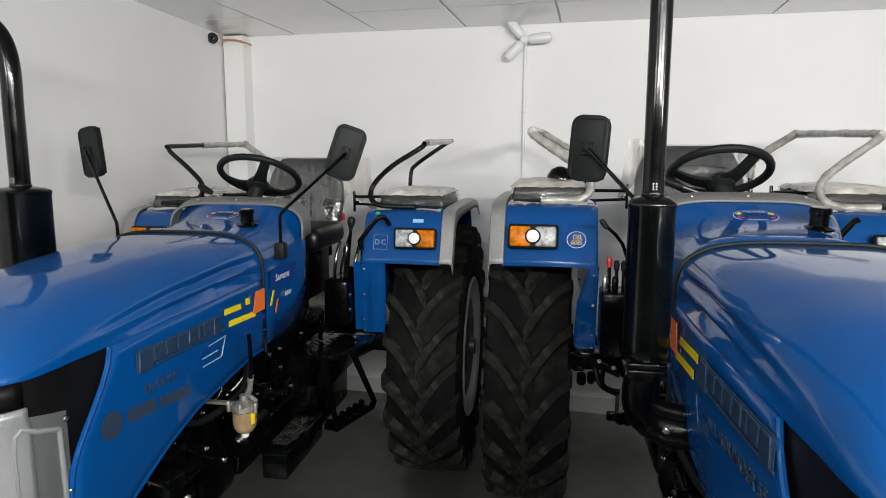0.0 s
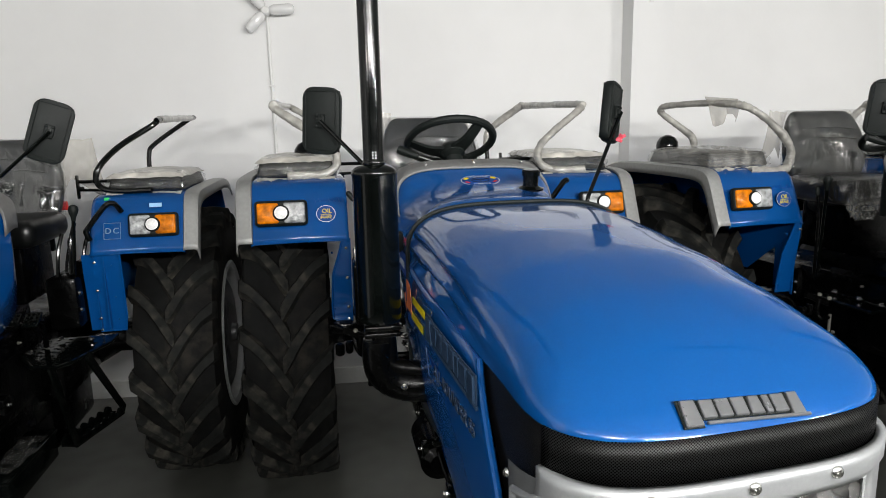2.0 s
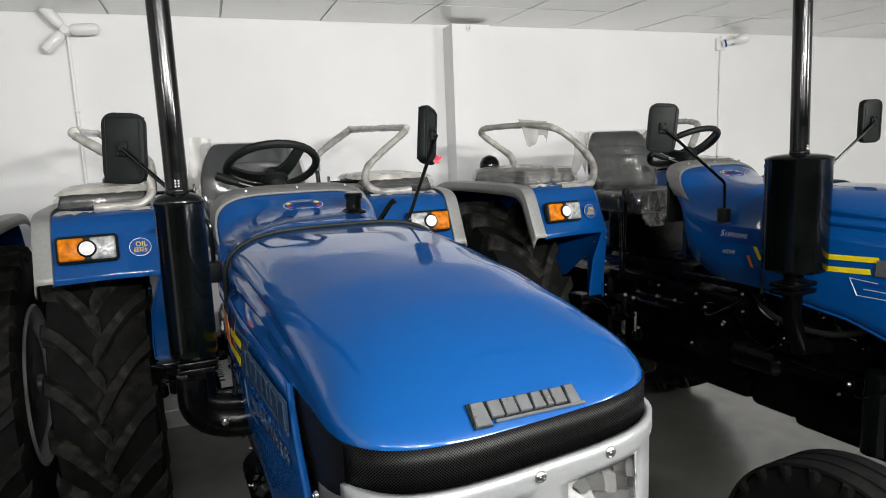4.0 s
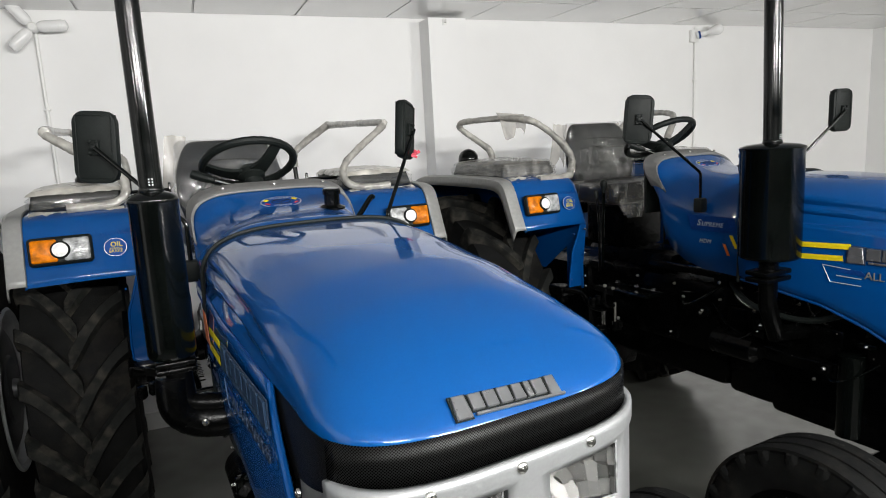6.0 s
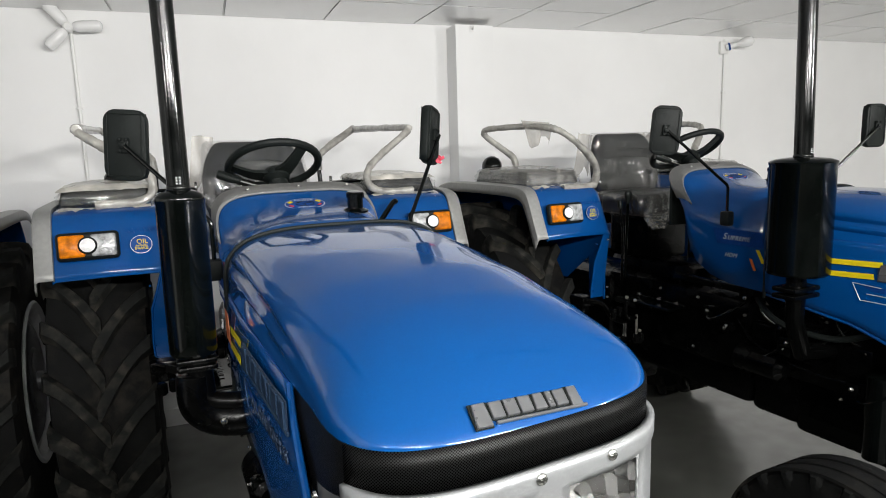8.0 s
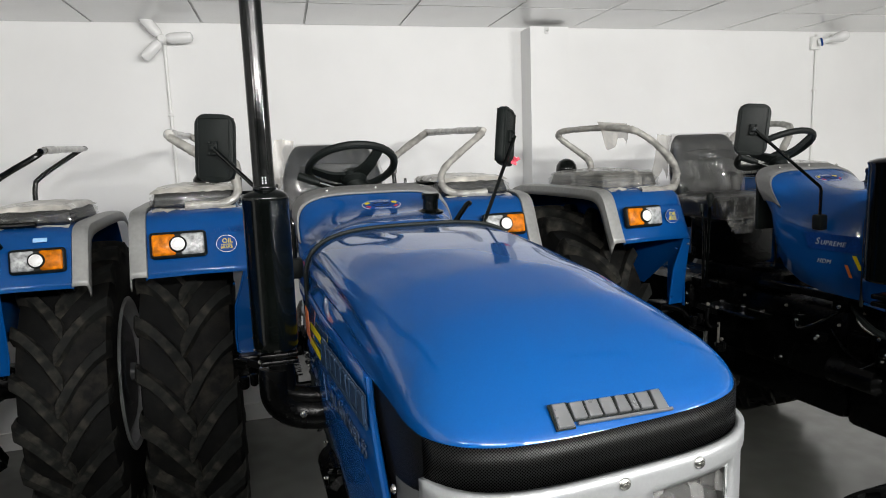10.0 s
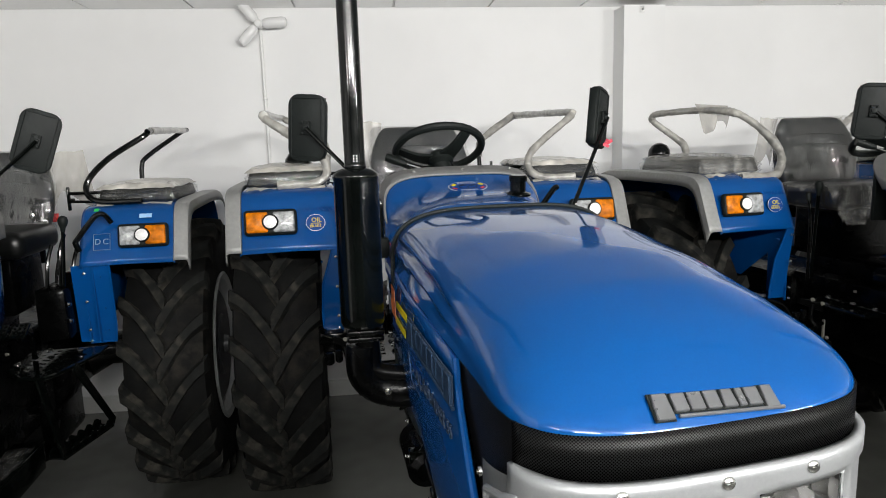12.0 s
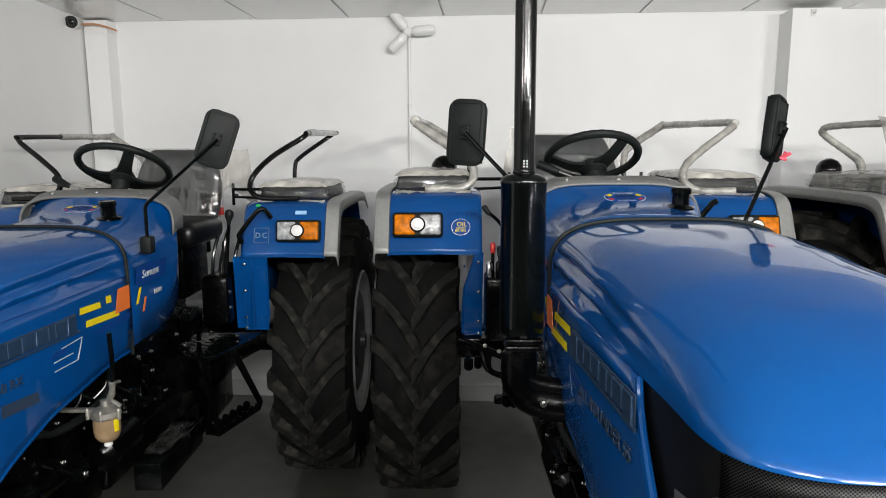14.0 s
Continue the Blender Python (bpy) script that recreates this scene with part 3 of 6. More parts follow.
def thick_loft(bm, secs, t=0.006):
    loft(bm, secs)
    bmesh.ops.solidify(bm, geom=bm.faces[:], thickness=t)
    return bm


def screw(p, axis, r, parent):
    m = Matrix.Translation(p) @ Vector(axis).to_track_quat("Z", "Y").to_matrix().to_4x4()
    bm = lathe(bmesh.new(), [(r, -0.002), (r, 0.001), (r * 0.8, 0.003), (r * 0.3, 0.0042)], m, 14)
    box(bm, m @ Vector((0, 0, 0.0042)), (r * 1.0, r * 0.22, 0.0012), 0, m.to_3x3().to_4x4())
    box(bm, m @ Vector((0, 0, 0.0042)), (r * 0.22, r * 1.0, 0.0012), 0, m.to_3x3().to_4x4())
    return part("screw", bm, STEEL, parent)


def bolt(p, axis, r, parent, mat=None):
    m = Matrix.Translation(p) @ Vector(axis).to_track_quat("Z", "Y").to_matrix().to_4x4()
    bm = lathe(bmesh.new(), [(r * 1.35, -0.001), (r * 1.35, 0.002)], m, 12)
    lathe(bm, [(r, 0.002), (r, 0.009), (r * 0.7, 0.0105)], m, 6)
    return part("bolt", bm, mat or STEEL, parent)


def wordmark(root, m, width, height, mat, back_mat):
    """The maker's raised name as plain blocks, each on a dark foot, with a bar under all but the first."""
    cell = width / 8.05
    bar = boxes(((cell * 0.62, -height * 0.40, 0.0035), (width - cell * 1.5, height * 0.13, 0.005), 0.001, None, 1))
    bar.transform(m)
    base = part("nameplate", bar, mat, root, "raised silver maker's plate of plain blocks")
    x = -width / 2
    for k in range(8):
        w = cell * (1.1 if k == 0 else (0.42 if k == 5 else 0.86))
        h = height if k == 0 else (height * 0.9 if k == 7 else height * 0.70)
        dy = 0.0 if k == 0 else (height * 0.05 if k == 7 else height * 0.12)
        lean = 0.10 * w if k in (0, 4, 7) else 0.0
        bm = bmesh.new()
        plate(bm, [(x, dy - h / 2, 0.001), (x + w, dy - h / 2, 0.001), (x + w - lean, dy + h / 2, 0.001), (x + lean, dy + h / 2, 0.001)], 0.0055)
        bmesh.ops.bevel(bm, geom=bm.edges[:], offset=0.0011, segments=1, affect="EDGES")
        bm.transform(m)
        part("letter_block", bm, mat, base)
        foot = boxes(((x + w / 2, dy, 0.0012), (w + cell * 0.15, h + cell * 0.15, 0.0024), 0.0006, None, 1))
        foot.transform(m)
        part("letter_foot", foot, back_mat, base)
        x += w + cell * 0.14
    return base


def narrowed(u, d):
    """How far the dash housing draws in towards the driver, more on one side than on the other."""
    k = max(0.0, min(1.0, (1.30 - d) / 0.46))
    return 1 - (0.15 if u > 0 else 0.045) * k


def build_cowl(root, deep):
    """The blue dash housing behind the bonnet seam, with its grey rim."""
    bm = bmesh.new()
    secs = []
    rows = [(SEAM - 0.010, 1.489, 0.300, 1.090), (1.18, 1.491, 0.300, 1.096), (1.08, 1.497, 0.299, 1.12), (1.0, 1.510, 0.298, 1.168), (0.965, 1.519, 0.297, 1.22), (0.94, 1.528, 0.296, 1.30), (0.92, 1.536, 0.295, 1.385), (0.89, 1.549, 0.293, 1.43), (0.85, 1.566, 0.290, 1.47), (0.835, 1.570, 0.288, 1.485)]
    if deep:
        rows = [(SEAM - 0.010, 1.489, 0.300, 1.090), (1.18, 1.491, 0.300, 1.094), (1.08, 1.497, 0.299, 1.098), (1.0, 1.510, 0.298, 1.107), (0.94, 1.528, 0.297, 1.122), (0.90, 1.545, 0.296, 1.138), (0.873, 1.557, 0.295, 1.158), (0.852, 1.565, 0.293, 1.215), (0.838, 1.570, 0.291, 1.285), (0.830, 1.571, 0.290, 1.37)]
    for d, zt, w, zl in rows:
        half = []
        for k in range(19):
            a = k / 18 * math.pi / 2
            e = 2 / 3.8
            z = zl + (zt - zl) * math.sin(a) ** e
            half.append((w * math.cos(a) ** e, d, z))
        sec = full_section(half)
        if not deep:
            for p in sec:
                p.x *= narrowed(p.x, d)
        secs.append(sec)
    loft(bm, secs)
    cowl = thicken(part("dash_cowl", bm, BLUE, root, "blue dash housing", 50), 0.005)
    bm = bmesh.new()
    rim = []
    for shift, grow in ((0.040, 0.001), (0.036, 0.0075), (0.0, 0.0085), (-0.032, 0.016), (-0.040, 0.010)):
        half = []
        for k in range(23):
            a = k / 22 * math.pi / 2
            e = 2 / 4.2
            z = 1.425 + 0.146 * math.sin(a) ** e
            d = (0.826 if deep else 0.835) + (0.012 if deep else 0.085) * max(0.0, (1.571 - z) / 0.146) ** 1.3 + shift
            half.append(((0.290 + grow) * math.cos(a) ** e, d, z + grow - 0.30 * max(shift, 0)))
        sec = full_section(half)
        if not deep:
            for p in sec:
                p.x *= narrowed(p.x, 0.835)
        rim.append(sec)
    loft(bm, rim)
    rim_ob = thicken(part("dash_rim", bm, GREY, root, "grey moulded rim round the dash", 50), 0.006)
    for u in (-0.17, 0.0, 0.17):
        screw(P(u, 0.85, 1.577 - abs(u) * 0.02), Vector((0, -0.4, 1)), 0.006, rim_ob)
    part("dash_panel", boxes((P(-0.01, 0.80, 1.42), (0.47, 0.02, 0.24), 0.008)), PLASTIC, root, "black instrument panel")
    # seam gasket between bonnet and cowl
    half = [(0.3055, 1.07), (0.3065, 1.20), (0.3065, 1.30)]
    for k in range(31):
        a = k / 30 * math.pi / 2
        half.append((0.3065 * math.cos(a) ** (2 / 3.5), 1.335 + 0.158 * math.sin(a) ** (2 / 3.5)))
    path = [P(-u, SEAM - 0.006, z) for u, z in half] + [P(u, SEAM - 0.006, z) for u, z in half[::-1][1:]]
    part("seam_gasket", tube(path, 0.0060, 8), PLASTIC, root, "black rubber seam strip")
    # filler cap
    part("fuel_cap", lathe(bmesh.new(), [(0.042, 0.0), (0.043, 0.006), (0.030, 0.010), (0.025, 0.014), (0.025, 0.044), (0.029, 0.047), (0.0295, 0.061), (0.025, 0.066), (0.01, 0.067)], pose(0.141, -1.04, 1.494, 5, 0, 0), 24), BLACK, root, "black filler cap on a flange")
    return cowl


def oval(bm, a, b, z0, z1, n=32):
    lo = [bm.verts.new((a * math.cos(2 * math.pi * k / n), b * math.sin(2 * math.pi * k / n), z0)) for k in range(n)]
    hi = [bm.verts.new((a * math.cos(2 * math.pi * k / n), b * math.sin(2 * math.pi * k / n), z1)) for k in range(n)]
    bm.faces.new(lo[::-1])
    bm.faces.new(hi)
    for k in range(n):
        bm.faces.new((lo[k], lo[(k + 1) % n], hi[(k + 1) % n], hi[k]))
    return bm


def build_steering(root, aside, lift, wide):
    c = P(aside, 0.66, 1.648 + lift)
    m = Matrix.Translation(c) @ pose(0, 0, 0, -30, 0, 0)
    bm = bmesh.new()
    ring = [m @ Vector((wide * math.cos(a), wide * math.sin(a), 0)) for a in [2 * math.pi * k / 64 for k in range(64)]]
    n = 10
    rings = []
    for k in range(64):
        a = 2 * math.pi * k / 64
        e = m.to_3x3() @ Vector((math.cos(a), math.sin(a), 0))
        up = m.to_3x3() @ Vector((0, 0, 1))
        grip = 0.0145 + 0.0005 * math.cos(32 * a)
        rings.append([bm.verts.new(ring[k] + grip * (math.cos(2 * math.pi * j / n) * e + math.sin(2 * math.pi * j / n) * up)) for j in range(n)])
    for i in range(64):
        a, b = rings[i], rings[(i + 1) % 64]
        for j in range(n):
            bm.faces.new((a[j], a[(j + 1) % n], b[(j + 1) % n], b[j]))
    wheel = part("steering_wheel", bm, PLASTIC, root, "black three-spoke steering wheel")
    for deg in (62, 182, 302):
        a = radians(deg)
        pts = [m @ Vector((0.03 * math.cos(a), 0.03 * math.sin(a), -0.045)), m @ Vector((0.09 * math.cos(a), 0.09 * math.sin(a), -0.035)), m @ Vector((wide * math.cos(a), wide * math.sin(a), -0.002))]
        bm = bmesh.new()
        side = m.to_3x3() @ Vector((-math.sin(a), math.cos(a), 0))
        up = m.to_3x3() @ Vector((0, 0, 1))
        secs = []
        for p, w in zip(curve(pts, 4), [0.034, 0.032, 0.029, 0.026, 0.024, 0.022, 0.021, 0.020, 0.020]):
            secs.append([p - side * w - up * 0.005, p + side * w - up * 0.005, p + side * w + up * 0.006, p - side * w + up * 0.006])
        part("spoke", loft(bm, secs, True, True), PLASTIC, wheel)
    part("hub", lathe(bmesh.new(), [(0.03, -0.07), (0.048, -0.055), (0.048, -0.035), (0.036, -0.02), (0.012, -0.016)], m, 24), PLASTIC, wheel)
    part("steering_column", tube([m @ Vector((0, 0, -0.06)), P(0, 0.74, 1.50), P(0, 0.86, 1.20)], 0.032, 14), PLASTIC, root)
    lever = part("hand_lever", tube(curve([P(-0.03, 0.76, 1.55), P(-0.10, 0.74, 1.57), P(-0.20, 0.72, 1.605)], 4), 0.006, 8), STEEL, root, "steel hand throttle with black grip")
    part("grip", tube([P(-0.175, 0.73, 1.598), P(-0.20, 0.72, 1.606), P(-0.245, 0.70, 1.625)], [0.010, 0.015, 0.016], 10), PLASTIC, lever)


def bent_rod(a, b, e):
    """a to e by b, with a short round bend at b."""
    p, q = b.lerp(a, 0.15), b.lerp(e, 0.06)
    end = e + Vector((0.004, 0.0, 0.0))
    return [a, p, p.lerp(b, 0.6), b.lerp(q, 0.4), q, end]


def build_mirror(root, base, head, tilt, turn, rise=0.12):
    arm = part("mirror_arm", tube(bent_rod(base, base + Vector((0, 0, rise)), head), 0.0062, 10), BLACK, root, "black bent steel mirror arm")
    part("bracket", boxes((base + Vector((0, 0, -0.015)), (0.04, 0.042, 0.06), 0.008)), PLASTIC, arm)
    m = Matrix.Translation(head) @ pose(0, 0, 0, 0, tilt, turn)
    shell = boxes(((0, 0, 0), (0.116, 0.030, 0.198), 0.0))
    side_edges = [e for e in shell.edges if abs((e.verts[0].co - e.verts[1].co).y) > 0.02]
    bmesh.ops.bevel(shell, geom=side_edges, offset=0.034, segments=5, profile=0.5, affect="EDGES")
    bmesh.ops.bevel(shell, geom=[e for e in shell.edges if e.calc_face_angle(0) > 0.7], offset=0.005, segments=2, profile=0.5, affect="EDGES")
    off = Vector((0, 0.03, 0))
    shell.transform(m @ Matrix.Translation(off))
    head_ob = part("mirror_head", shell, PLASTIC, root, "black rectangular rear-view mirror, its back to the front")
    pane = boxes(((0, 0.0465, 0), (0.100, 0.002, 0.180), 0.0))
    pane.transform(m)
    part("pane", pane, MIRROR, head_ob)
    lip = bmesh.new()
    pts = [(-0.046, -0.086), (0.046, -0.086), (0.046, 0.086), (-0.046, 0.086), (-0.046, -0.086)]
    sweep(lip, [m @ Vector((x, 0.014, z)) for x, z in pts], 0.0018, 6)
    part("rib", lip, PLASTIC, head_ob)
    clamp = boxes(((0, 0.011, 0), (0.028, 0.012, 0.042), 0.003), ((0, 0.004, 0.0), (0.018, 0.016, 0.016), 0.004))
    for sx in (-1, 1):
        for sz in (-1, 1):
            lathe(clamp, [(0.0045, 0.0), (0.0045, 0.008), (0.002, 0.0095)], pose(sx * 0.009, 0.008, sz * 0.016, 90, 0, 0), 8)
    clamp.transform(m)
    part("clamp", clamp, PLASTIC, head_ob)
    return head_ob


def build_muffler(root, u, d, r, z0, z1, pipe_r, bend):
    c = P(u, d, 0)
    m = Matrix.Translation((c.x, c.y, 0))
    prof = [(r * 0.45, z0 - 0.012), (r * 0.93, z0 - 0.008), (r * 1.0, z0), (r, z0 + 0.02), (r, z1 - 0.012), (r * 1.025, z1 - 0.007), (r * 1.03, z1 - 0.001), (r * 0.99, z1 + 0.003), (r * 0.80, z1 + 0.010), (pipe_r * 1.02, z1 + 0.016)]
    body = part("muffler", lathe(bmesh.new(), prof, m, 48), BLACK, root, "gloss black upright muffler")
    if bend:
        pts = curve([(c.x, c.y, z1), (c.x, c.y, z1 + 0.25), (c.x, c.y, z1 + 0.40), (c.x - 0.03, c.y, z1 + 0.49), (c.x - 0.10, c.y, z1 + 0.54), (c.x - 0.2, c.y, z1 + 0.55)], 6)
    else:
        pts = [(c.x, c.y, z1), (c.x, c.y + 0.01, z1 + 0.4), (c.x, c.y + 0.02, z1 + 0.80)]
    part("exhaust_pipe", tube(pts, pipe_r, 18), BLACK, body, "black vertical exhaust pipe")
    part("weld", lathe(bmesh.new(), [(pipe_r * 1.01, z1 + 0.012), (pipe_r * 1.08, z1 + 0.016), (pipe_r * 1.06, z1 + 0.022), (pipe_r * 1.01, z1 + 0.025)], m, 20), BLACK, body)
    # Holes at the pipe's foot, drawn as small raised white discs.
    for row in range(2):
        for col in range(3):
            a = radians(-90 + (row - 0.5) * 16)
            hole = pose(c.x + pipe_r * math.cos(a), c.y + pipe_r * math.sin(a), z1 + 0.030 + 0.006 * col, 0, 90, math.degrees(a))
            part("hole_dot", lathe(bmesh.new(), [(0.0016, -0.001), (0.0016, 0.0008), (0.0008, 0.0010)], hole, 8), PVC, body)
    return body


def build_tyre(r, width, lug_h, rim_r, front=False):
    """A tyre with raised bars, lying round the x axis through the origin."""
    h = width / 2
    m = pose(0, 0, 0, 0, 90, 0)
    if front:
        prof = [(rim_r, -h * 0.72), (rim_r + 0.03, -h * 0.95), (r * 0.86, -h), (r * 0.94, -h * 0.94), (r * 0.975, -h * 0.75), (r * 0.985, 0), (r * 0.975, h * 0.75), (r * 0.94, h * 0.94), (r * 0.86, h), (rim_r + 0.03, h * 0.95), (rim_r, h * 0.72)]
    else:
        prof = [(rim_r, -h * 0.80), (rim_r + 0.02, -h * 0.90), (rim_r + 0.10, -h * 0.98), (r - 0.13, -h * 0.98), (r - lug_h - 0.03, -h * 0.90), (r - lug_h - 0.008, -h * 0.6), (r - lug_h, 0), (r - lug_h - 0.008, h * 0.6), (r - lug_h - 0.03, h * 0.90), (r - 0.13, h * 0.98), (rim_r + 0.10, h * 0.98), (rim_r + 0.02, h * 0.90), (rim_r, h * 0.80)]
    bm = lathe(bmesh.new(), prof, m, 72, closed=True)
    return bm


def build_lug(r, width, lug_h, front, sg):
    """One tread bar, at the foremost point of the tyre."""
    h = width / 2
    bm = bmesh.new()
    if front:
        path = [(0.62, -0.01, 0.998, 0.017), (0.92, 0.012, 0.990, 0.018), (1.045, 0.018, 0.955, 0.010), (1.05, 0.020, 0.90, 0.006)]
    else:
        path = [(-0.09, -0.055, 0.998, 0.033), (-0.03, -0.028, 1.0, 0.039), (0.14, 0.050, 1.0, 0.038), (0.32, 0.125, 1.0, 0.032), (0.52, 0.198, 0.998, 0.028), (0.74, 0.262, 0.993, 0.026), (0.95, 0.308, 0.980, 0.028), (1.0, 0.317, 0.945, 0.029), (0.99, 0.327, 0.87, 0.026)]
    secs = []
    for v, da, rr, w in path:
        x = sg * v * h
        top, low = r * rr, r * rr - lug_h - 0.014
        sec = []
        for dr, dw in ((low, -w * 1.6), (top - 0.005, -w * 1.06), (top, -w * 0.90), (top, w * 0.90), (top - 0.005, w * 1.06), (low, w * 1.6)):
            aa = da + dw / r
            sec.append(Vector((x if dr > low else x * 0.985, -dr * math.cos(aa), dr * math.sin(aa))))
        secs.append(sec)
    return loft(bm, secs, True, True)


TYRE_MESH, FRONT_MESH, LUG_MESH, RIB_MESH = [], [], {}, {}
AXLE = -0.17


def build_wheel(root, u, d, r, width, rim_r, sg, front):
    hub = Vector((u, -d, r))
    store = FRONT_MESH if front else TYRE_MESH
    if not store:
        ob = part("tyre", build_tyre(r, width, 0.034 if not front else 0.006, rim_r, front), RUBBER, root, "black rubber tyre with chevron bars" if not front else "black ribbed front tyre", 40)
        store.append(ob.data)
    else:
        ob = new("tyre", store[0])
        ob.parent = root
        ob["label"] = "black rubber tyre with chevron bars" if not front else "black ribbed front tyre"
    ob.location = hub
    if front:
        for v in (-0.36, 0.0, 0.36):
            if v not in RIB_MESH:
                prof = [(r * 0.97, (v - 0.135) * width), (r * 0.996, (v - 0.125) * width), (r * 0.996, (v + 0.125) * width), (r * 0.97, (v + 0.135) * width)]
                RIB_MESH[v] = part("tread_rib", lathe(bmesh.new(), prof, pose(0, 0, 0, 0, 90, 0), 60, closed=True), RUBBER, ob).data
            else:
                rib = new("tread_rib", RIB_MESH[v])
                rib.parent = ob
    count, lug_h = (22, 0.014) if front else (20, 0.040)
    for side in (-1, 1):
        for k in range(count):
            key = (front, side)
            if key in LUG_MESH:
                lug = new("lug", LUG_MESH[key])
                lug.parent = ob
            else:
                lug = part("lug", build_lug(r, width, lug_h, front, side), TREAD, ob, "", 30)
                LUG_MESH[key] = lug.data
            lug.rotation_euler = (-2 * math.pi * (k + (0.5 if side > 0 else 0)) / count, 0, 0)
    m = pose(0, 0, 0, 0, 90 * sg, 0)
    w = width / 2
    prof = [(0.04, -w * 0.1), (rim_r - 0.05, -w * 0.1), (rim_r - 0.02, -w * 0.82), (rim_r + 0.012, -w * 0.82), (rim_r + 0.012, w * 0.84), (rim_r + 0.024, w * 0.93), (rim_r + 0.012, w * 0.97), (rim_r - 0.012, w * 0.90), (rim_r - 0.03, w * 0.70), (rim_r - 0.05, w * 0.66), (rim_r * 0.72, w * 0.80), (rim_r * 0.45, w * 0.80), (rim_r * 0.42, w * 0.86), (0.05, w * 0.86), (0.045, w * 1.0), (0.01, w * 1.02)]
    # Shade is put into the colour of the discs and of the front rims.
    part("wheel_disc", lathe(bmesh.new(), [(r0, z0 + 0.003) for r0, z0 in prof[9:]], m, 48), SHADED_DISC if not front else IRON, ob, "pressed wheel disc, its paint darkened for shade")
    part("rim", lathe(bmesh.new(), prof[:10], m, 48), RIM if not front else IRON, ob, "silver painted pressed-steel rim" if not front else "front wheel rim, its paint darkened for shade")
    return ob


def mirror_x(sg, pts):
    return [P(sg * u, d, z) for u, d, z in pts]


FENDER = [(0.515, 1.268), (0.475, 1.355), (0.437, 1.440), (0.412, 1.478), (0.375, 1.499), (0.30, 1.509), (0.1, 1.512), (-0.2, 1.512), (-0.45, 1.50), (-0.60, 1.44), (-0.70, 1.30), (-0.78, 1.10)]


def build_fender(root, sg, hoop_bare, ball, hoop_back, part_bare=False):
    """Blue mudguard with its grey flare, lamp, cushion and grab hoop; sg is -1 or 1."""
    smooth = curve([(0, d, z) for d, z in FENDER], 3)
    secs = []
    for p in smooth:
        d, z = p.y, p.z
        secs.append([P(sg * 0.43, d, z - 0.004), P(sg * 0.445, d, z), P(sg * 0.6, d, z + 0.003), P(sg * 0.795, d, z), P(sg * 0.805, d, z - 0.006)])
    fender = thicken(part("fender", loft(bmesh.new(), secs), BLUE, root, "blue pressed-steel mudguard", 40), 0.004)
    # inner wall
    secs = [[P(sg * 0.436, p.y - 0.004, p.z - 0.004), P(sg * 0.440, min(p.y, 0.46) - 0.01, 1.20 if p.z > 1.25 else p.z), P(sg * 0.45, 0.2 if p.y > 0.2 else p.y, 1.0)] for p in smooth]
    part("inner_wall", loft(bmesh.new(), secs), BLUE, fender)
    # front skirt
    if hoop_bare:
        edge = [(0.425, 1.275, 0.50), (0.54, 1.275, 0.50), (0.535, 1.0, 0.47), (0.525, 0.93, 0.46), (0.43, 0.93, 0.46)]
    else:
        edge = [(0.425, 1.275, 0.50), (0.456, 1.275, 0.50), (0.474, 1.21, 0.493), (0.500, 1.13, 0.484), (0.508, 1.0, 0.47), (0.506, 0.94, 0.461), (0.49, 0.93, 0.46), (0.43, 0.93, 0.46)]
    sk = plate(bmesh.new(), [P(sg * u, d, z) for u, z, d in edge], 0.006)
    box(sk, P(sg * 0.43, 0.42, 1.10), (0.006, 0.12, 0.34))
    sweep(sk, [P(sg * u, d + 0.004, z) for u, z, d in edge[1:]], 0.005, 6)
    if hoop_bare:
        plate(sk, [P(0.390, 0.498, 1.27), P(0.427, 0.498, 1.27), P(0.427, 0.462, 0.935), P(0.386, 0.462, 0.935)], 0.005)
        box(sk, P(sg * 0.472, 0.487, 1.10), (0.005, 0.026, 0.32))
        plate(sk, [P(sg * 0.474, 0.498, 1.262), P(sg * 0.532, 0.498, 1.262), P(sg * 0.520, 0.475, 1.14)], 0.012)
    for z in (1.22, 1.08, 0.98):
        lathe(sk, [(0.004, 0.0), (0.004, 0.014)], Matrix.Translation(P(sg * 0.50, 0.462 + 0.1 * (z - 0.93), z)) @ pose(0, 0, 0, 90, 0, 0), 8)
    part("front_skirt", sk, BLUE, fender, "blue bolted skirt plate")
    for z in (1.24, 1.12, 1.0, 0.95):
        bolt(P(sg * 0.445, 0.515, z), Vector((0, -1, 0)), 0.0042, fender)
    # flare
    secs = []
    for p in smooth:
        d, z = p.y, p.z
        if d < -0.62:
            break
        secs.append([P(sg * 0.797, d + 0.001, z + 0.003), P(sg * 0.801, d + 0.004, z + 0.008), P(sg * 0.846, d + 0.004, z + 0.008), P(sg * 0.858, d + 0.001, z + 0.002), P(sg * 0.862, d - 0.012, z - 0.024), P(sg * 0.862, d - 0.022, z - 0.046)])
    thicken(part("flare", loft(bmesh.new(), secs), FLARE, fender, "grey mudguard flare", 28), 0.006)
    # lamp
    lm = Matrix.Translation(P(sg * 0.685, 0.478, 1.382)) @ pose(0, 0, 0, -12, 0, 0)
    shell = boxes(((0, -0.012, 0), (0.200, 0.034, 0.100), 0.015, None, 4))
    shell.transform(lm)
    lamp = part("fender_lamp", shell, PLASTIC, root, "black-framed lamp with amber and clear lenses")
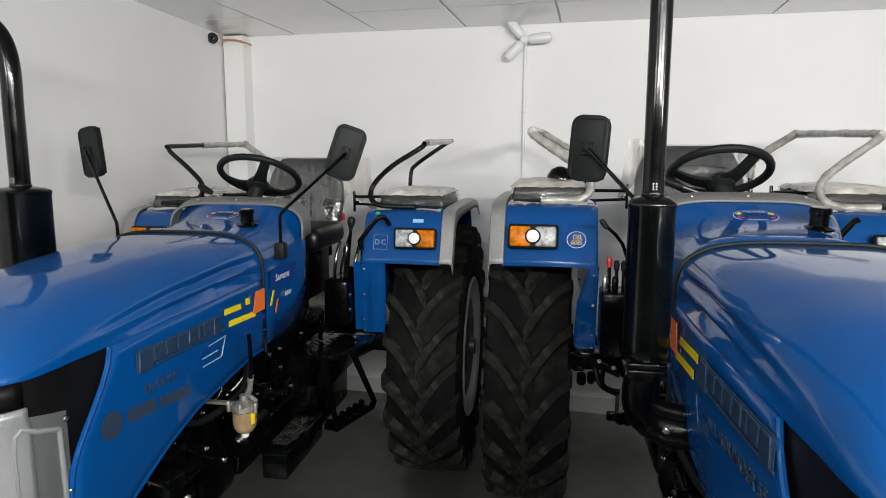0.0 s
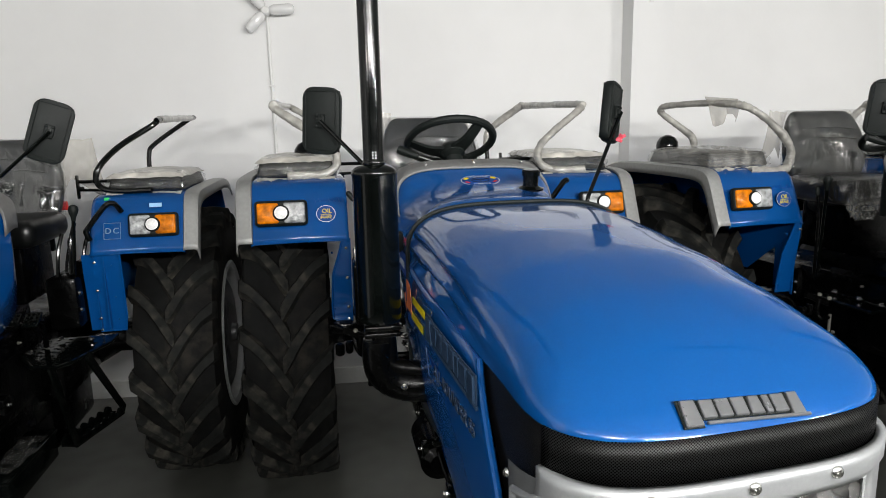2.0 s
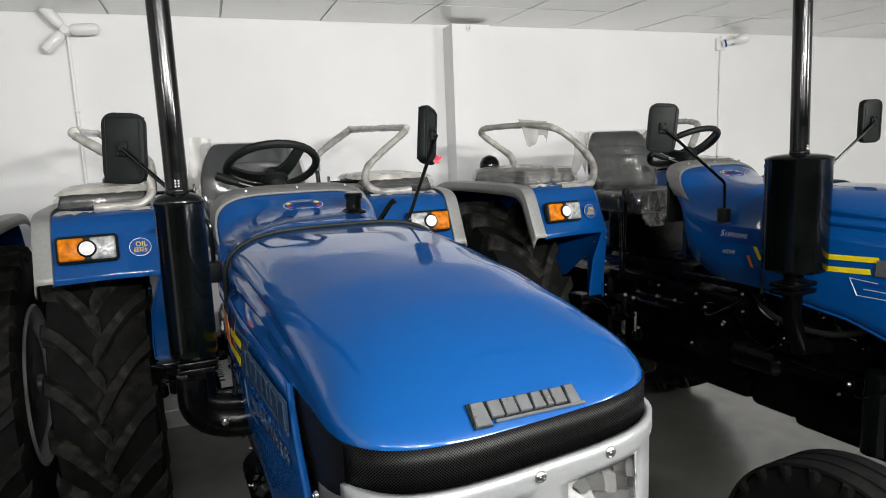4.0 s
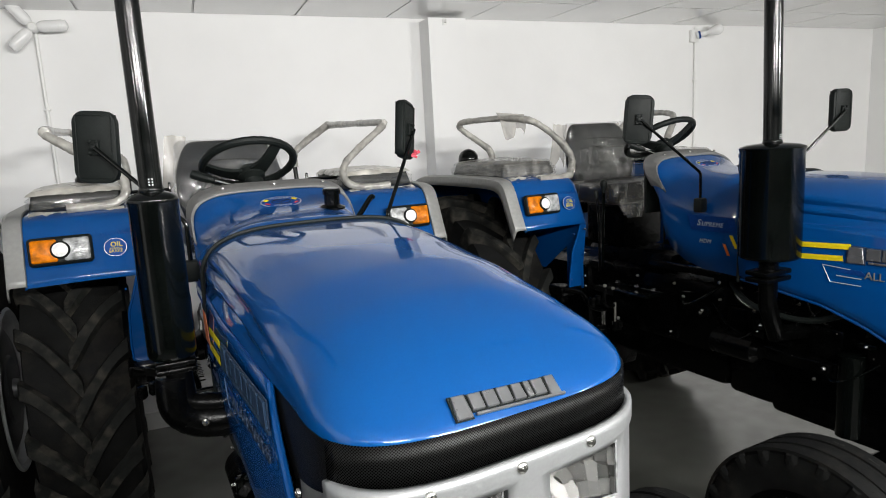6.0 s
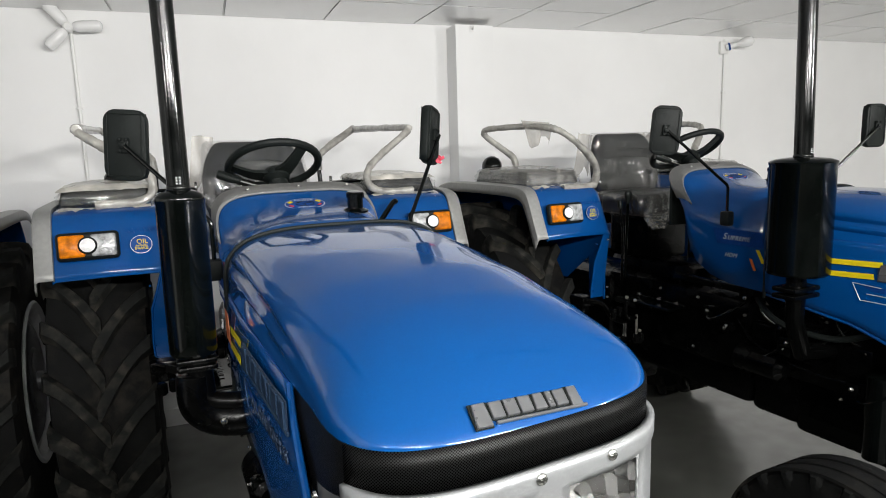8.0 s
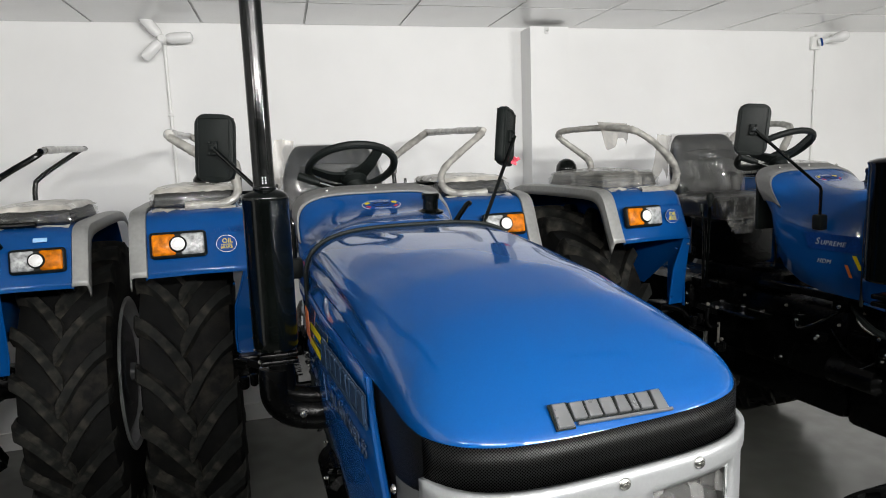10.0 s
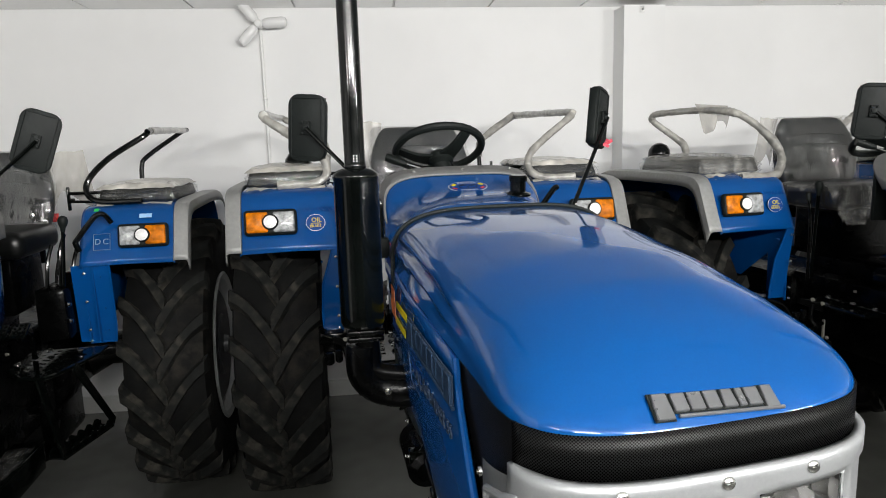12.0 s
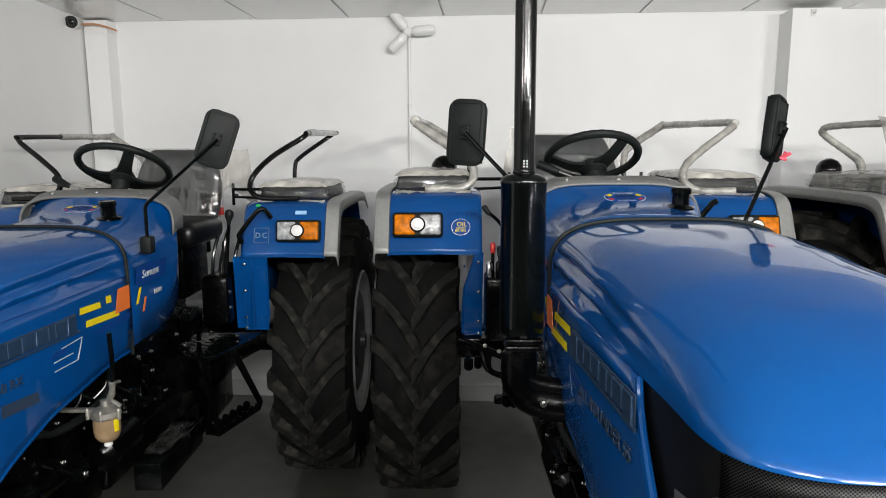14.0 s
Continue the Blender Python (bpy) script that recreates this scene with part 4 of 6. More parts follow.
    for side, mat, nm in ((sg, AMBER, "amber_lens"), (-sg, CLEAR, "clear_lens")):
        b = boxes(((side * 0.050, -0.026, 0), (0.082, 0.018, 0.080), 0.008, None, 3))
        b.transform(lm)
        part(nm, b, mat, lamp)
    part("lamp_ring", lathe(bmesh.new(), [(0.031, 0.026), (0.031, 0.038), (0.026, 0.043)], lm @ pose(0, 0, 0, 90, 0, 0), 28), PLASTIC, lamp)
    part("white_lens", lathe(bmesh.new(), [(0.0255, 0.03), (0.0245, 0.044), (0.015, 0.047), (0.004, 0.048)], lm @ pose(0, 0, 0, 90, 0, 0), 28), WHITE, lamp, "round white lens")
    short_hoop = hoop_back > -0.4
    # cushion under film
    cush = boxes((P(sg * 0.625, 0.06, 1.547), (0.318, 0.504, 0.068), 0.012, None, 3))
    for v in cush.verts:
        if v.co.z > 1.56:
            v.co.x += (sg * 0.625 - v.co.x) * 0.07
            v.co.y += (-0.06 - v.co.y) * 0.05
    cushion = part("fender_cushion", cush, VINYL, root, "black fender cushion under clear polythene")
    film = bmesh.new()
    grid = []
    for i in range(27):
        row = []
        for j in range(19):
            du, dd = (j / 18 * 2 - 1), (i / 26 * 2 - 1)
            edge = max(abs(du), abs(dd))
            hang = max(0.0, (edge - 0.90) / 0.10)
            u, d = 0.625 + du * (0.161 + 0.006 * hang * random.uniform(-1, 1)), 0.06 + dd * 0.254
            z = 1.5885 + 0.016 * (1 - du * du) * (1 - dd * dd) - 0.014 * hang ** 1.3 - 0.0022 * math.sin(9 * du + 5 * dd) * math.cos(11 * dd) + random.uniform(-0.0006, 0.0012) - 0.006 * hang * random.random()
            row.append(film.verts.new(P(sg * u, d + 0.005 * hang * random.uniform(-1, 1), max(z, 1.525))))
        grid.append(row)
    for i in range(26):
        for j in range(18):
            film.faces.new((grid[i][j], grid[i + 1][j], grid[i + 1][j + 1], grid[i][j + 1]))
    part("film", film, HAZY if short_hoop else MILKY, cushion, "crinkled milky polythene cover", 60)
    sleeve = boxes((P(sg * 0.625, 0.06, 1.543), (0.334, 0.522, 0.068), 0.014, None, 2))
    bmesh.ops.subdivide_edges(sleeve, edges=[e for e in sleeve.edges if e.calc_length() > 0.03], cuts=7, use_grid_fill=True)
    for v in sleeve.verts:
        if v.co.z > 1.56:
            v.co.x += (sg * 0.625 - v.co.x) * 0.06
            v.co.y += (-0.06 - v.co.y) * 0.045
        v.co += Vector((random.uniform(-1, 1), random.uniform(-1, 1), random.uniform(-1, 0.3))) * 0.005
    part("film_sleeve", sleeve, LOOSE if short_hoop else FILM, cushion, "clear crinkled polythene sleeve", 60)
    flap = bmesh.new()
    grid = []
    for i in range(12):
        row = []
        for j in range(4):
            u = 0.47 + 0.31 * i / 11
            d = 0.33 + 0.065 * j / 3 + random.uniform(-0.01, 0.012)
            row.append(flap.verts.new(P(sg * u, d, mix([(-0.2, 1.512), (0.1, 1.512), (0.34, 1.502), (0.40, 1.478), (0.44, 1.43)], d) + 0.006 + random.uniform(0, 0.007))))
        grid.append(row)
    for i in range(11):
        for j in range(3):
            flap.faces.new((grid[i][j], grid[i + 1][j], grid[i + 1][j + 1], grid[i][j + 1]))
    part("film_flap", flap, MILKY, cushion, "loose edge of polythene", 60)
    # grab hoop
    near, rise = (-0.028, 0.018) if hoop_bare else (0.0, 0.0)
    if short_hoop:
        bends = [(0.62, 0.385, 1.497), (0.44, 0.375, 1.497), (0.392, 0.352, 1.520), (0.367, 0.335, 1.576), (0.396, 0.32, 1.644), (0.472, 0.29, 1.726), (0.532, 0.25, 1.778), (0.568, 0.19, 1.799), (0.605, 0.05, 1.812), (0.672, -0.21, 1.810), (0.690, -0.255, 1.792), (0.660, -0.27, 1.762), (0.540, -0.25, 1.675), (0.502, -0.23, 1.628), (0.492, -0.22, 1.510)]
    else:
        bends = [(0.66, 0.36, 1.52), (0.52 + near, 0.345, 1.522), (0.462 + near, 0.33, 1.555), (0.468 + near, 0.31, 1.62), (0.55 + near, 0.28, 1.69 + rise), (0.676 + near, 0.234, 1.774 + rise), (0.700 + near, 0.205, 1.796 + rise), (0.704 + near, 0.155, 1.807 + rise), (0.682, hoop_back, 1.828 + rise), (0.66, hoop_back - 0.03, 1.822 + rise), (0.48, hoop_back + 0.025, 1.71), (0.445, hoop_back + 0.04, 1.65), (0.445, hoop_back + 0.06, 1.510)]
    path = curve(mirror_x(sg, bends), 5)
    hoop = part("grab_hoop", tube(path, 0.0125, 10), BLACK, root, "black tubular grab hoop")
    n = len(path)
    lo, hi = (35, 41) if hoop_bare else ((37, n - 3) if part_bare else (0, n - 3))
    run = path[lo:hi]
    fine = [a.lerp(b, q / 3) for a, b in zip(run, run[1:]) for q in range(3)]
    radii, swell = [], 0.0175
    for _ in fine:
        swell = min(0.0205, max(0.0155, swell + random.uniform(-0.0011, 0.0011)))
        radii.append(swell)
    part("wrap", tube(fine, radii, 14, 0.10), WRAP, hoop, "crumpled grey film wound round the hoop", 40)
    if ball:
        part("work_lamp", lathe(bmesh.new(), [(0.012, -0.03), (0.03, -0.025), (0.052, 0.0), (0.060, 0.03), (0.056, 0.058), (0.04, 0.082), (0.016, 0.094), (0.004, 0.096)], pose(sg * (0.615 if short_hoop else 0.58), 0.30 if short_hoop else -0.10, 1.56), 28), BLACK, root, "round gloss black rear work lamp")
    return fender


BACK_SHAPE = [(1.385, 0.80, 0.045), (1.42, 0.90, 0.056), (1.48, 0.98, 0.062), (1.54, 1.0, 0.062), (1.60, 0.99, 0.058), (1.655, 0.93, 0.052), (1.70, 0.84, 0.045), (1.725, 0.77, 0.036), (1.740, 0.70, 0.024), (1.746, 0.60, 0.010)]


def back_shell(mid_u, half):
    """The padded back of the seat, its wings curved forwards."""
    secs = []
    for z, w, t in BACK_SHAPE:
        lean = 0.155 - (z - 1.40) * 0.17
        ring = []
        for j in range(32):
            a = 2 * math.pi * j / 32
            x = half * w * math.copysign(abs(math.cos(a)) ** 0.55, math.cos(a))
            y = t * math.copysign(abs(math.sin(a)) ** 0.8, math.sin(a)) + 0.045 * (x / half) ** 2
            ring.append(P(mid_u + x, lean + y, z))
        secs.append(ring)
    return loft(bmesh.new(), secs, True, True)


def bag_shell(mid_u, half):
    """The loose clear bag over the seat's back: boxy, wider towards the cushion, with long sharp creases."""
    creases = []
    for k in range(13):
        turn = random.uniform(-0.9, 0.5) if k % 3 else random.uniform(0.9, 1.7)
        creases.append((random.uniform(-0.85, 0.85) * half, random.uniform(1.42, 1.72), math.cos(turn), math.sin(turn), random.uniform(-2.2, 2.2), random.uniform(0.006, 0.013), random.uniform(0.004, 0.010), random.uniform(0.09, 0.20)))
    secs = []
    for i in range(34):
        z = 1.385 + 0.361 * i / 33
        w = max(mix([(q[0], q[1]) for q in BACK_SHAPE], z), 0.93 - 4.0 * max(0.0, z - 1.725))
        t = mix([(q[0], q[2]) for q in BACK_SHAPE], z)
        grow = 0.012 + 0.035 * max(0.0, (1.52 - z) / 0.135) ** 2
        lean = 0.155 - (z - 1.40) * 0.17
        ring = []
        for j in range(72):
            a = 2 * math.pi * j / 72
            x = (half * w + 0.012) * math.copysign(abs(math.cos(a)) ** 0.55, math.cos(a))
            y = (t + grow) * math.copysign(abs(math.sin(a)) ** 0.8, math.sin(a)) + 0.045 * (x / half) ** 2
            fold = 0.0025 * math.sin(31 * x + 23 * z)
            for cx, cz, ca, sa, bow, wide, high, long in creases:
                along, off = (x - cx) * ca + (z - cz) * sa, (z - cz) * ca - (x - cx) * sa
                off -= bow * along * along
                fold += high * max(0.0, 1 - abs(off) / wide) * max(0.0, 1 - (along / long) ** 2)
            out = 1 if math.sin(a) > 0 else 0.3
            ring.append(P(mid_u + x, lean + y + fold * out, z + 0.006 * (z > 1.74)))
        secs.append(ring)
    return loft(bmesh.new(), secs, True, True)


def film_sheet(bm, corner, along, down, nu, nv, ripple):
    """A hanging rippled sheet from corner, over the two given spans."""
    rows = []
    for i in range(nu + 1):
        row = []
        for j in range(nv + 1):
            f, g = i / nu, j / nv
            q = corner + along * f * (1 - 0.35 * g * math.sin(2.2 * f + 1)) + down * g * (1 - 0.25 * math.sin(4 * f))
            row.append(bm.verts.new(q + Vector((0, ripple * math.sin(9 * f + 5 * g), ripple * random.uniform(-0.5, 0.5)))))
        rows.append(row)
    for i in range(nu):
        for j in range(nv):
            bm.faces.new((rows[i][j], rows[i + 1][j], rows[i + 1][j + 1], rows[i][j + 1]))
    return bm


def build_seat(root, mid_u, half, flags, bagged):
    base = part("seat", boxes((P(mid_u, 0.37, 1.372), (half * 2.1, 0.40, 0.115), 0.046, None, 4)), SADDLE, root, "black vinyl operator seat in polythene")
    part("backrest", back_shell(mid_u, half), VINYL, base, "black vinyl backrest", 60)
    for z, w in ((1.665, 0.66), (1.615, 0.72)):
        seam = [P(mid_u + half * w * k / 8, 0.155 - (z - 1.40) * 0.17 + 0.0565 + 0.045 * (w * k / 8) ** 2, z - 0.012 * (k / 8) ** 2) for k in range(-8, 9)]
        part("stitched_seam", tube(seam, 0.0028, 6), PLASTIC, base)
    part("seat_film", bag_shell(mid_u, half), FILM, base, "clear polythene bag over the backrest", 60)
    for side, reach, top in flags:
        sheet = film_sheet(bmesh.new(), P(mid_u + side * half * 0.70, 0.09, top), Vector((side * reach, 0.02, 0.012)), Vector((side * 0.03, 0.01, -0.24)), 9, 10, 0.007)
        part("film_corner", sheet, PALE_FILM, base, "loose corner of the bag", 60)
    if not bagged:
        part("seat_mount", boxes((P(mid_u, 0.36, 1.20), (0.28, 0.30, 0.25), 0.02), (P(mid_u, 0.10, 1.34), (0.22, 0.03, 0.22), 0.01)), IRON, root)
        return base
    cover = boxes((P(mid_u, 0.375, 1.375), (half * 2.1 + 0.03, 0.43, 0.135), 0.04, None, 3))
    bmesh.ops.subdivide_edges(cover, edges=[e for e in cover.edges if e.calc_length() > 0.08], cuts=5, use_grid_fill=True)
    for v in cover.verts:
        fold = 0.005 * math.sin(40 * v.co.x + 31 * v.co.y) + random.uniform(-0.002, 0.002)
        v.co += Vector((fold, fold, fold))
    part("cushion_film", cover, FILM, base, "crinkled clear polythene over the seat", 60)
    skirt_film = film_sheet(bmesh.new(), P(mid_u - half * 0.9, 0.55, 1.345), Vector((half * 1.9, 0.0, 0.0)), Vector((0.01, -0.01, -0.085)), 16, 6, 0.012)
    part("film_tail", skirt_film, FILM, base, "hanging end of the bag", 60)
    part("seat_mount", boxes((P(mid_u, 0.36, 1.20), (0.28, 0.30, 0.25), 0.02), (P(mid_u, 0.10, 1.34), (0.22, 0.03, 0.22), 0.01)), IRON, root)
    return base


def build_step(root):
    """Stirrup step: two flat arms under the footboard and a channel with scalloped edges between their feet."""
    fore, aft = P(0.385, 0.775, 0.575), P(0.478, 0.480, 0.575)
    bm = bmesh.new()
    for top, foot in ((P(0.358, 0.845, 0.918), fore), (P(0.455, 0.755, 0.918), aft)):
        way = (foot - top).normalized()
        side = way.cross(Vector((1, 0, 0))).normalized()
        o = [top - side * 0.020, top + side * 0.020, foot + side * 0.017, foot - side * 0.017]
        plate(bm, o, 0.009)
    step = part("step", bm, BLACK, root, "black stirrup step with scalloped tread")
    along = (aft - fore).normalized()
    inward = Vector((-along.y, along.x, 0)) if (-along.y) < 0 else Vector((along.y, -along.x, 0))
    turn = Matrix((along, inward, Vector((0, 0, 1)))).transposed().to_4x4()
    length = (aft - fore).length
    middle = (fore + aft) / 2
    tread = boxes((middle + inward * 0.03 - Vector((0, 0, 0.018)), (length, 0.062, 0.007), 0.0, turn))
    for across in (0.0, 0.06):
        box(tread, middle + inward * across - Vector((0, 0, 0.010)), (length, 0.008, 0.030), 0.002, turn)
        for k in range(6):
            p = fore + along * length * (k + 0.5) / 6 + inward * across
            lathe(tread, [(0.017, -0.004), (0.017, 0.004)], Matrix.Translation(p) @ turn @ pose(0, 0, 0, 90, 0, 0), 14)
    part("tread", tread, BLACK, step)


def build_rear_bracket(root, sg):
    """Small lamp bracket on the inner side of the mudguard."""
    bm = boxes((P(sg * 0.292, 0.15, 1.528), (0.010, 0.022, 0.108), 0.003), (P(sg * 0.305, 0.15, 1.520), (0.022, 0.016, 0.020), 0.004))
    sweep(bm, [P(sg * 0.292, 0.15, 1.552), P(sg * 0.45, 0.15, 1.552)], 0.0075, 8)
    sweep(bm, [P(sg * 0.292, 0.15, 1.515), P(sg * 0.45, 0.15, 1.508)], 0.0065, 8)
    part("rear_bracket", bm, BLACK, root, "black lamp bracket behind the seat")


def build_linkage(root):
    """Clevis, drop link and nuts that hang below the right footboard."""
    arm = bmesh.new()
    plate(arm, [P(-0.475, 0.70, 0.972), P(-0.360, 0.70, 0.925), P(-0.352, 0.70, 0.895), P(-0.475, 0.70, 0.945)], 0.016)
    sweep(arm, curve([P(-0.41, 0.70, 0.935), P(-0.415, 0.70, 0.88), P(-0.395, 0.70, 0.85), P(-0.35, 0.70, 0.845)], 4), 0.009, 8)
    link = part("brake_linkage", arm, IRON, root, "black brake linkage below the footboard")
    for u, z, r in ((-0.490, 0.886, 0.017), (-0.455, 0.893, 0.014), (-0.345, 0.742, 0.016), (-0.318, 0.740, 0.016)):
        nut = lathe(bmesh.new(), [(r * 0.7, 0.022), (r, 0.018), (r, -0.018), (r * 0.6, -0.024)], Matrix.Translation(P(u, 0.70, z)), 8)
        part("clevis", nut, IRON, link)
    part("drop_link", tube([P(-0.345, 0.70, 0.76), P(-0.345, 0.70, 0.86)], 0.006, 8), ZINC, link)
    for u, z in ((-0.430, 0.962), (-0.378, 0.940), (-0.345, 0.785)):
        bolt(P(u, 0.72, z), Vector((0, -1, 0.2)), 0.006, link, ZINC)


def build_pedals(root):
    """Two ribbed brake pedals beside the gearbox."""
    for u, d in ((0.235, 0.80), (0.300, 0.79)):
        tilt = pose(0, 0, 0, 32, 0, 0)
        pad = boxes((P(u, d, 1.085), (0.055, 0.075, 0.010), 0.003, tilt))
        pedal = part("brake_pedal", pad, BLACK, root, "black steel brake pedal with raised studs")
        studs = bmesh.new()
        for i in range(3):
            for j in range(4):
                lathe(studs, [(0.004, 0.0), (0.004, 0.005), (0.002, 0.0065)], Matrix.Translation(P(u, d, 1.085)) @ tilt @ pose((i - 1) * 0.017, (j - 1.5) * 0.018, 0.004), 8)
        part("stud", studs, BLACK, pedal)
        part("pedal_arm", tube(curve([P(u, d - 0.02, 1.078), P(u - 0.01, d - 0.10, 1.03), P(u - 0.03, d - 0.16, 0.93)], 4), 0.010, 8), IRON, pedal)


def ball_lever(root, foot, top):
    lev = part("control_lever", tube(curve([foot, foot.lerp(top, 0.5), top], 4), 0.0075, 8), BLACK, root, "black lever with a pear-shaped knob")
    m = Matrix.Translation(top) @ (top - foot).to_track_quat("Z", "Y").to_matrix().to_4x4()
    part("knob", lathe(bmesh.new(), [(0.008, -0.035), (0.010, -0.02), (0.018, 0.0), (0.0195, 0.014), (0.015, 0.027), (0.005, 0.032)], m, 16), PLASTIC, lev)


def build_driveline(root, rich):
    """Engine, gearbox, axles and the clutter round them, all painted black."""
    engine = part("engine", boxes((P(0, 1.62, 0.90), (0.36, 0.86, 0.36), 0.03)), IRON, root, "black painted diesel engine block")
    part("cylinder_head", boxes((P(0, 1.60, 1.13), (0.27, 0.70, 0.13), 0.02)), IRON, engine)
    part("sump", boxes((P(0, 1.54, 0.61), (0.26, 0.30, 0.24), 0.03), (P(0, 1.72, 0.63), (0.26, 0.60, 0.18), 0.03)), IRON, engine)
    for sg in (-1, 1):
        for k in range(4):
            part("port_cover", lathe(bmesh.new(), [(0.048, 0), (0.048, 0.07), (0.035, 0.085), (0.01, 0.088)], pose(sg * 0.13, -(1.33 + 0.17 * k), 1.05 - 0.02 * (k % 2), 0, sg * 90, 0), 14), IRON, engine)
            part("rib", boxes((P(sg * 0.19, 1.28 + 0.19 * k, 0.86 + 0.03 * (k % 2)), (0.05, 0.09 + 0.02 * (k % 3), 0.15), 0.012)), IRON, engine)
        for k in range(5):
            d = 1.24 + 0.16 * k
            part("injector_pipe", tube(curve([P(sg * 0.14, d, 1.14), P(sg * 0.21, d + 0.03, 1.10), P(sg * 0.23, d + 0.05, 0.99), P(sg * 0.19, d + 0.11, 0.93)], 4), 0.0045, 6), IRON if k % 2 else STEEL, engine)
        part("oil_filter", lathe(bmesh.new(), [(0.01, -0.17), (0.040, -0.165), (0.042, -0.02), (0.045, 0.0), (0.045, 0.14), (0.03, 0.15)], pose(sg * 0.23, -1.765, 0.72), 18), BLACK, engine)
        part("starter", lathe(bmesh.new(), [(0.02, -0.12), (0.055, -0.11), (0.055, 0.08), (0.03, 0.10)], pose(sg * 0.24, -1.32, 0.78, 90, 0, 0), 18), IRON, engine)
        part("fan_shroud", boxes((P(sg * 0.20, 2.06, 1.05), (0.03, 0.05, 0.42), 0.008)), IRON, engine)
    gearbox = part("gearbox", boxes((P(0, 0.75, 0.84), (0.36, 0.95, 0.34), 0.05), (P(0, 0.76, 0.65), (0.29, 0.86, 0.24), 0.03), (P(0, 1.30, 0.63), (0.27, 0.24, 0.24), 0.04)), IRON, root, "black gearbox housing")
    # Added dark box, meant to hide the far wheel's bright rim under the housing.
    part("rear_filler", boxes((P(0, 0.12, 0.50), (0.30, 0.5, 0.30), 0.03)), IRON, gearbox)
    part("rear_housing", boxes((P(0, 0.05, 0.78), (0.44, 0.62, 0.42), 0.06)), IRON, gearbox)
    part("gear_cover", boxes((P(0, 0.6, 1.03), (0.24, 0.5, 0.12), 0.03)), IRON, gearbox)
    ax = bmesh.new()
    lathe(ax, [(0.12, -0.53), (0.09, -0.49), (0.085, -0.3), (0.14, -0.2), (0.14, 0.2), (0.085, 0.3), (0.09, 0.49), (0.12, 0.53)], pose(0, -AXLE, 0.72, 0, 90, 0), 24)
    part("rear_axle", ax, IRON, root)
    fa = boxes((P(0, 1.87, 0.42), (1.06, 0.12, 0.12), 0.02), (P(0, 1.87, 0.55), (0.24, 0.40, 0.16), 0.03))
    for sg in (-1, 1):
        box(fa, P(sg * 0.50, 1.87, 0.43), (0.09, 0.11, 0.24), 0.02)
        sweep(fa, [P(sg * 0.50, 1.80, 0.43), P(0, 1.78, 0.43)], 0.014, 8)
    part("front_axle", fa, IRON, root)
    part("front_support", boxes((P(0, 2.08, 0.74), (0.34, 0.42, 0.34), 0.03)), IRON, root)
    # levers beside the seat
    levers = [(1, 0.30, 0.42, 1.24, 0.02, PLASTIC), (-1, 0.28, 0.52, 1.31, 0.0, PLASTIC)]
    if rich:
        levers[1:] = [(-1, 0.335, 0.60, 1.38, -0.085, PLASTIC), (-1, 0.395, 0.60, 1.235, 0.0, RED), (-1, 0.37, 0.62, 1.225, 0.0, PLASTIC), (-1, 0.345, 0.62, 1.225, 0.0, PLASTIC), (1, 0.33, 0.34, 1.30, 0.01, PLASTIC)]
    for sg, u, d, z, lean, mat in levers:
        top = P(sg * u + lean, d - 0.02, z + 0.07)
        lev = part("control_lever", tube(curve([P(sg * u, d, 0.98), P(sg * u, d, z - 0.05), top], 4), 0.0065, 8), IRON, root, "black lever with a knob")
        m = Matrix.Translation(top) @ (top - P(sg * u, d, z - 0.05)).to_track_quat("Z", "Y").to_matrix().to_4x4()
        part("knob", lathe(bmesh.new(), [(0.006, -0.022), (0.0095, -0.012), (0.011, 0.008), (0.009, 0.018), (0.003, 0.022)], m, 14), mat, lev)
    if rich:
        part("valve_block", boxes((P(-0.36, 0.60, 1.085), (0.13, 0.16, 0.24), 0.012)), IRON, root, "black hydraulic valve block")
    for k in range(3 if rich else 0):
        part("valve_spool", lathe(bmesh.new(), [(0.012, 0.0), (0.012, 0.05), (0.007, 0.06)], pose(-0.41 + 0.035 * k, -0.62, 1.20), 10), IRON if k else STEEL, root)
    part("brake_rod", tube(curve([P(-0.52, 0.50, 0.92), P(-0.44, 0.56, 0.90), P(-0.41, 0.60, 0.83), P(-0.33, 0.62, 0.80)], 4), 0.012, 8), IRON, root)
    part("axle_bracket", boxes((P(-0.46, 0.46, 0.905), (0.14, 0.12, 0.05), 0.012), (P(-0.49, 0.47, 0.87), (0.05, 0.05, 0.06), 0.01)), IRON, root)
    part("drain_cock", tube([P(-0.345, 0.62, 0.80), P(-0.345, 0.62, 0.73)], 0.010, 8), STEEL, root, "small brass-coloured drain cock")
    part("drain_knob", boxes((P(-0.352, 0.62, 0.715), (0.07, 0.03, 0.035), 0.008)), IRON, root)
    # footboards, steps and boxes
    for sg in (-1, 1):
        if sg > 0:
            rim = [(0.22, 0.50), (0.22, 0.73), (0.30, 0.845), (0.39, 0.865), (0.42, 0.83), (0.495, 0.60), (0.495, 0.50)]
        else:
            rim = [(0.22, 0.57), (0.22, 0.89), (0.33, 0.89), (0.33, 0.57)]
        fb = plate(bmesh.new(), [P(sg * u, d, 0.922) for u, d in (rim if sg < 0 else rim[::-1])], 0.010)
        for (u0, d0), (u1, d1) in zip(rim, rim[1:]):
            sweep(fb, [P(sg * u0, d0, 0.918), P(sg * u1, d1, 0.918)], 0.008, 6)
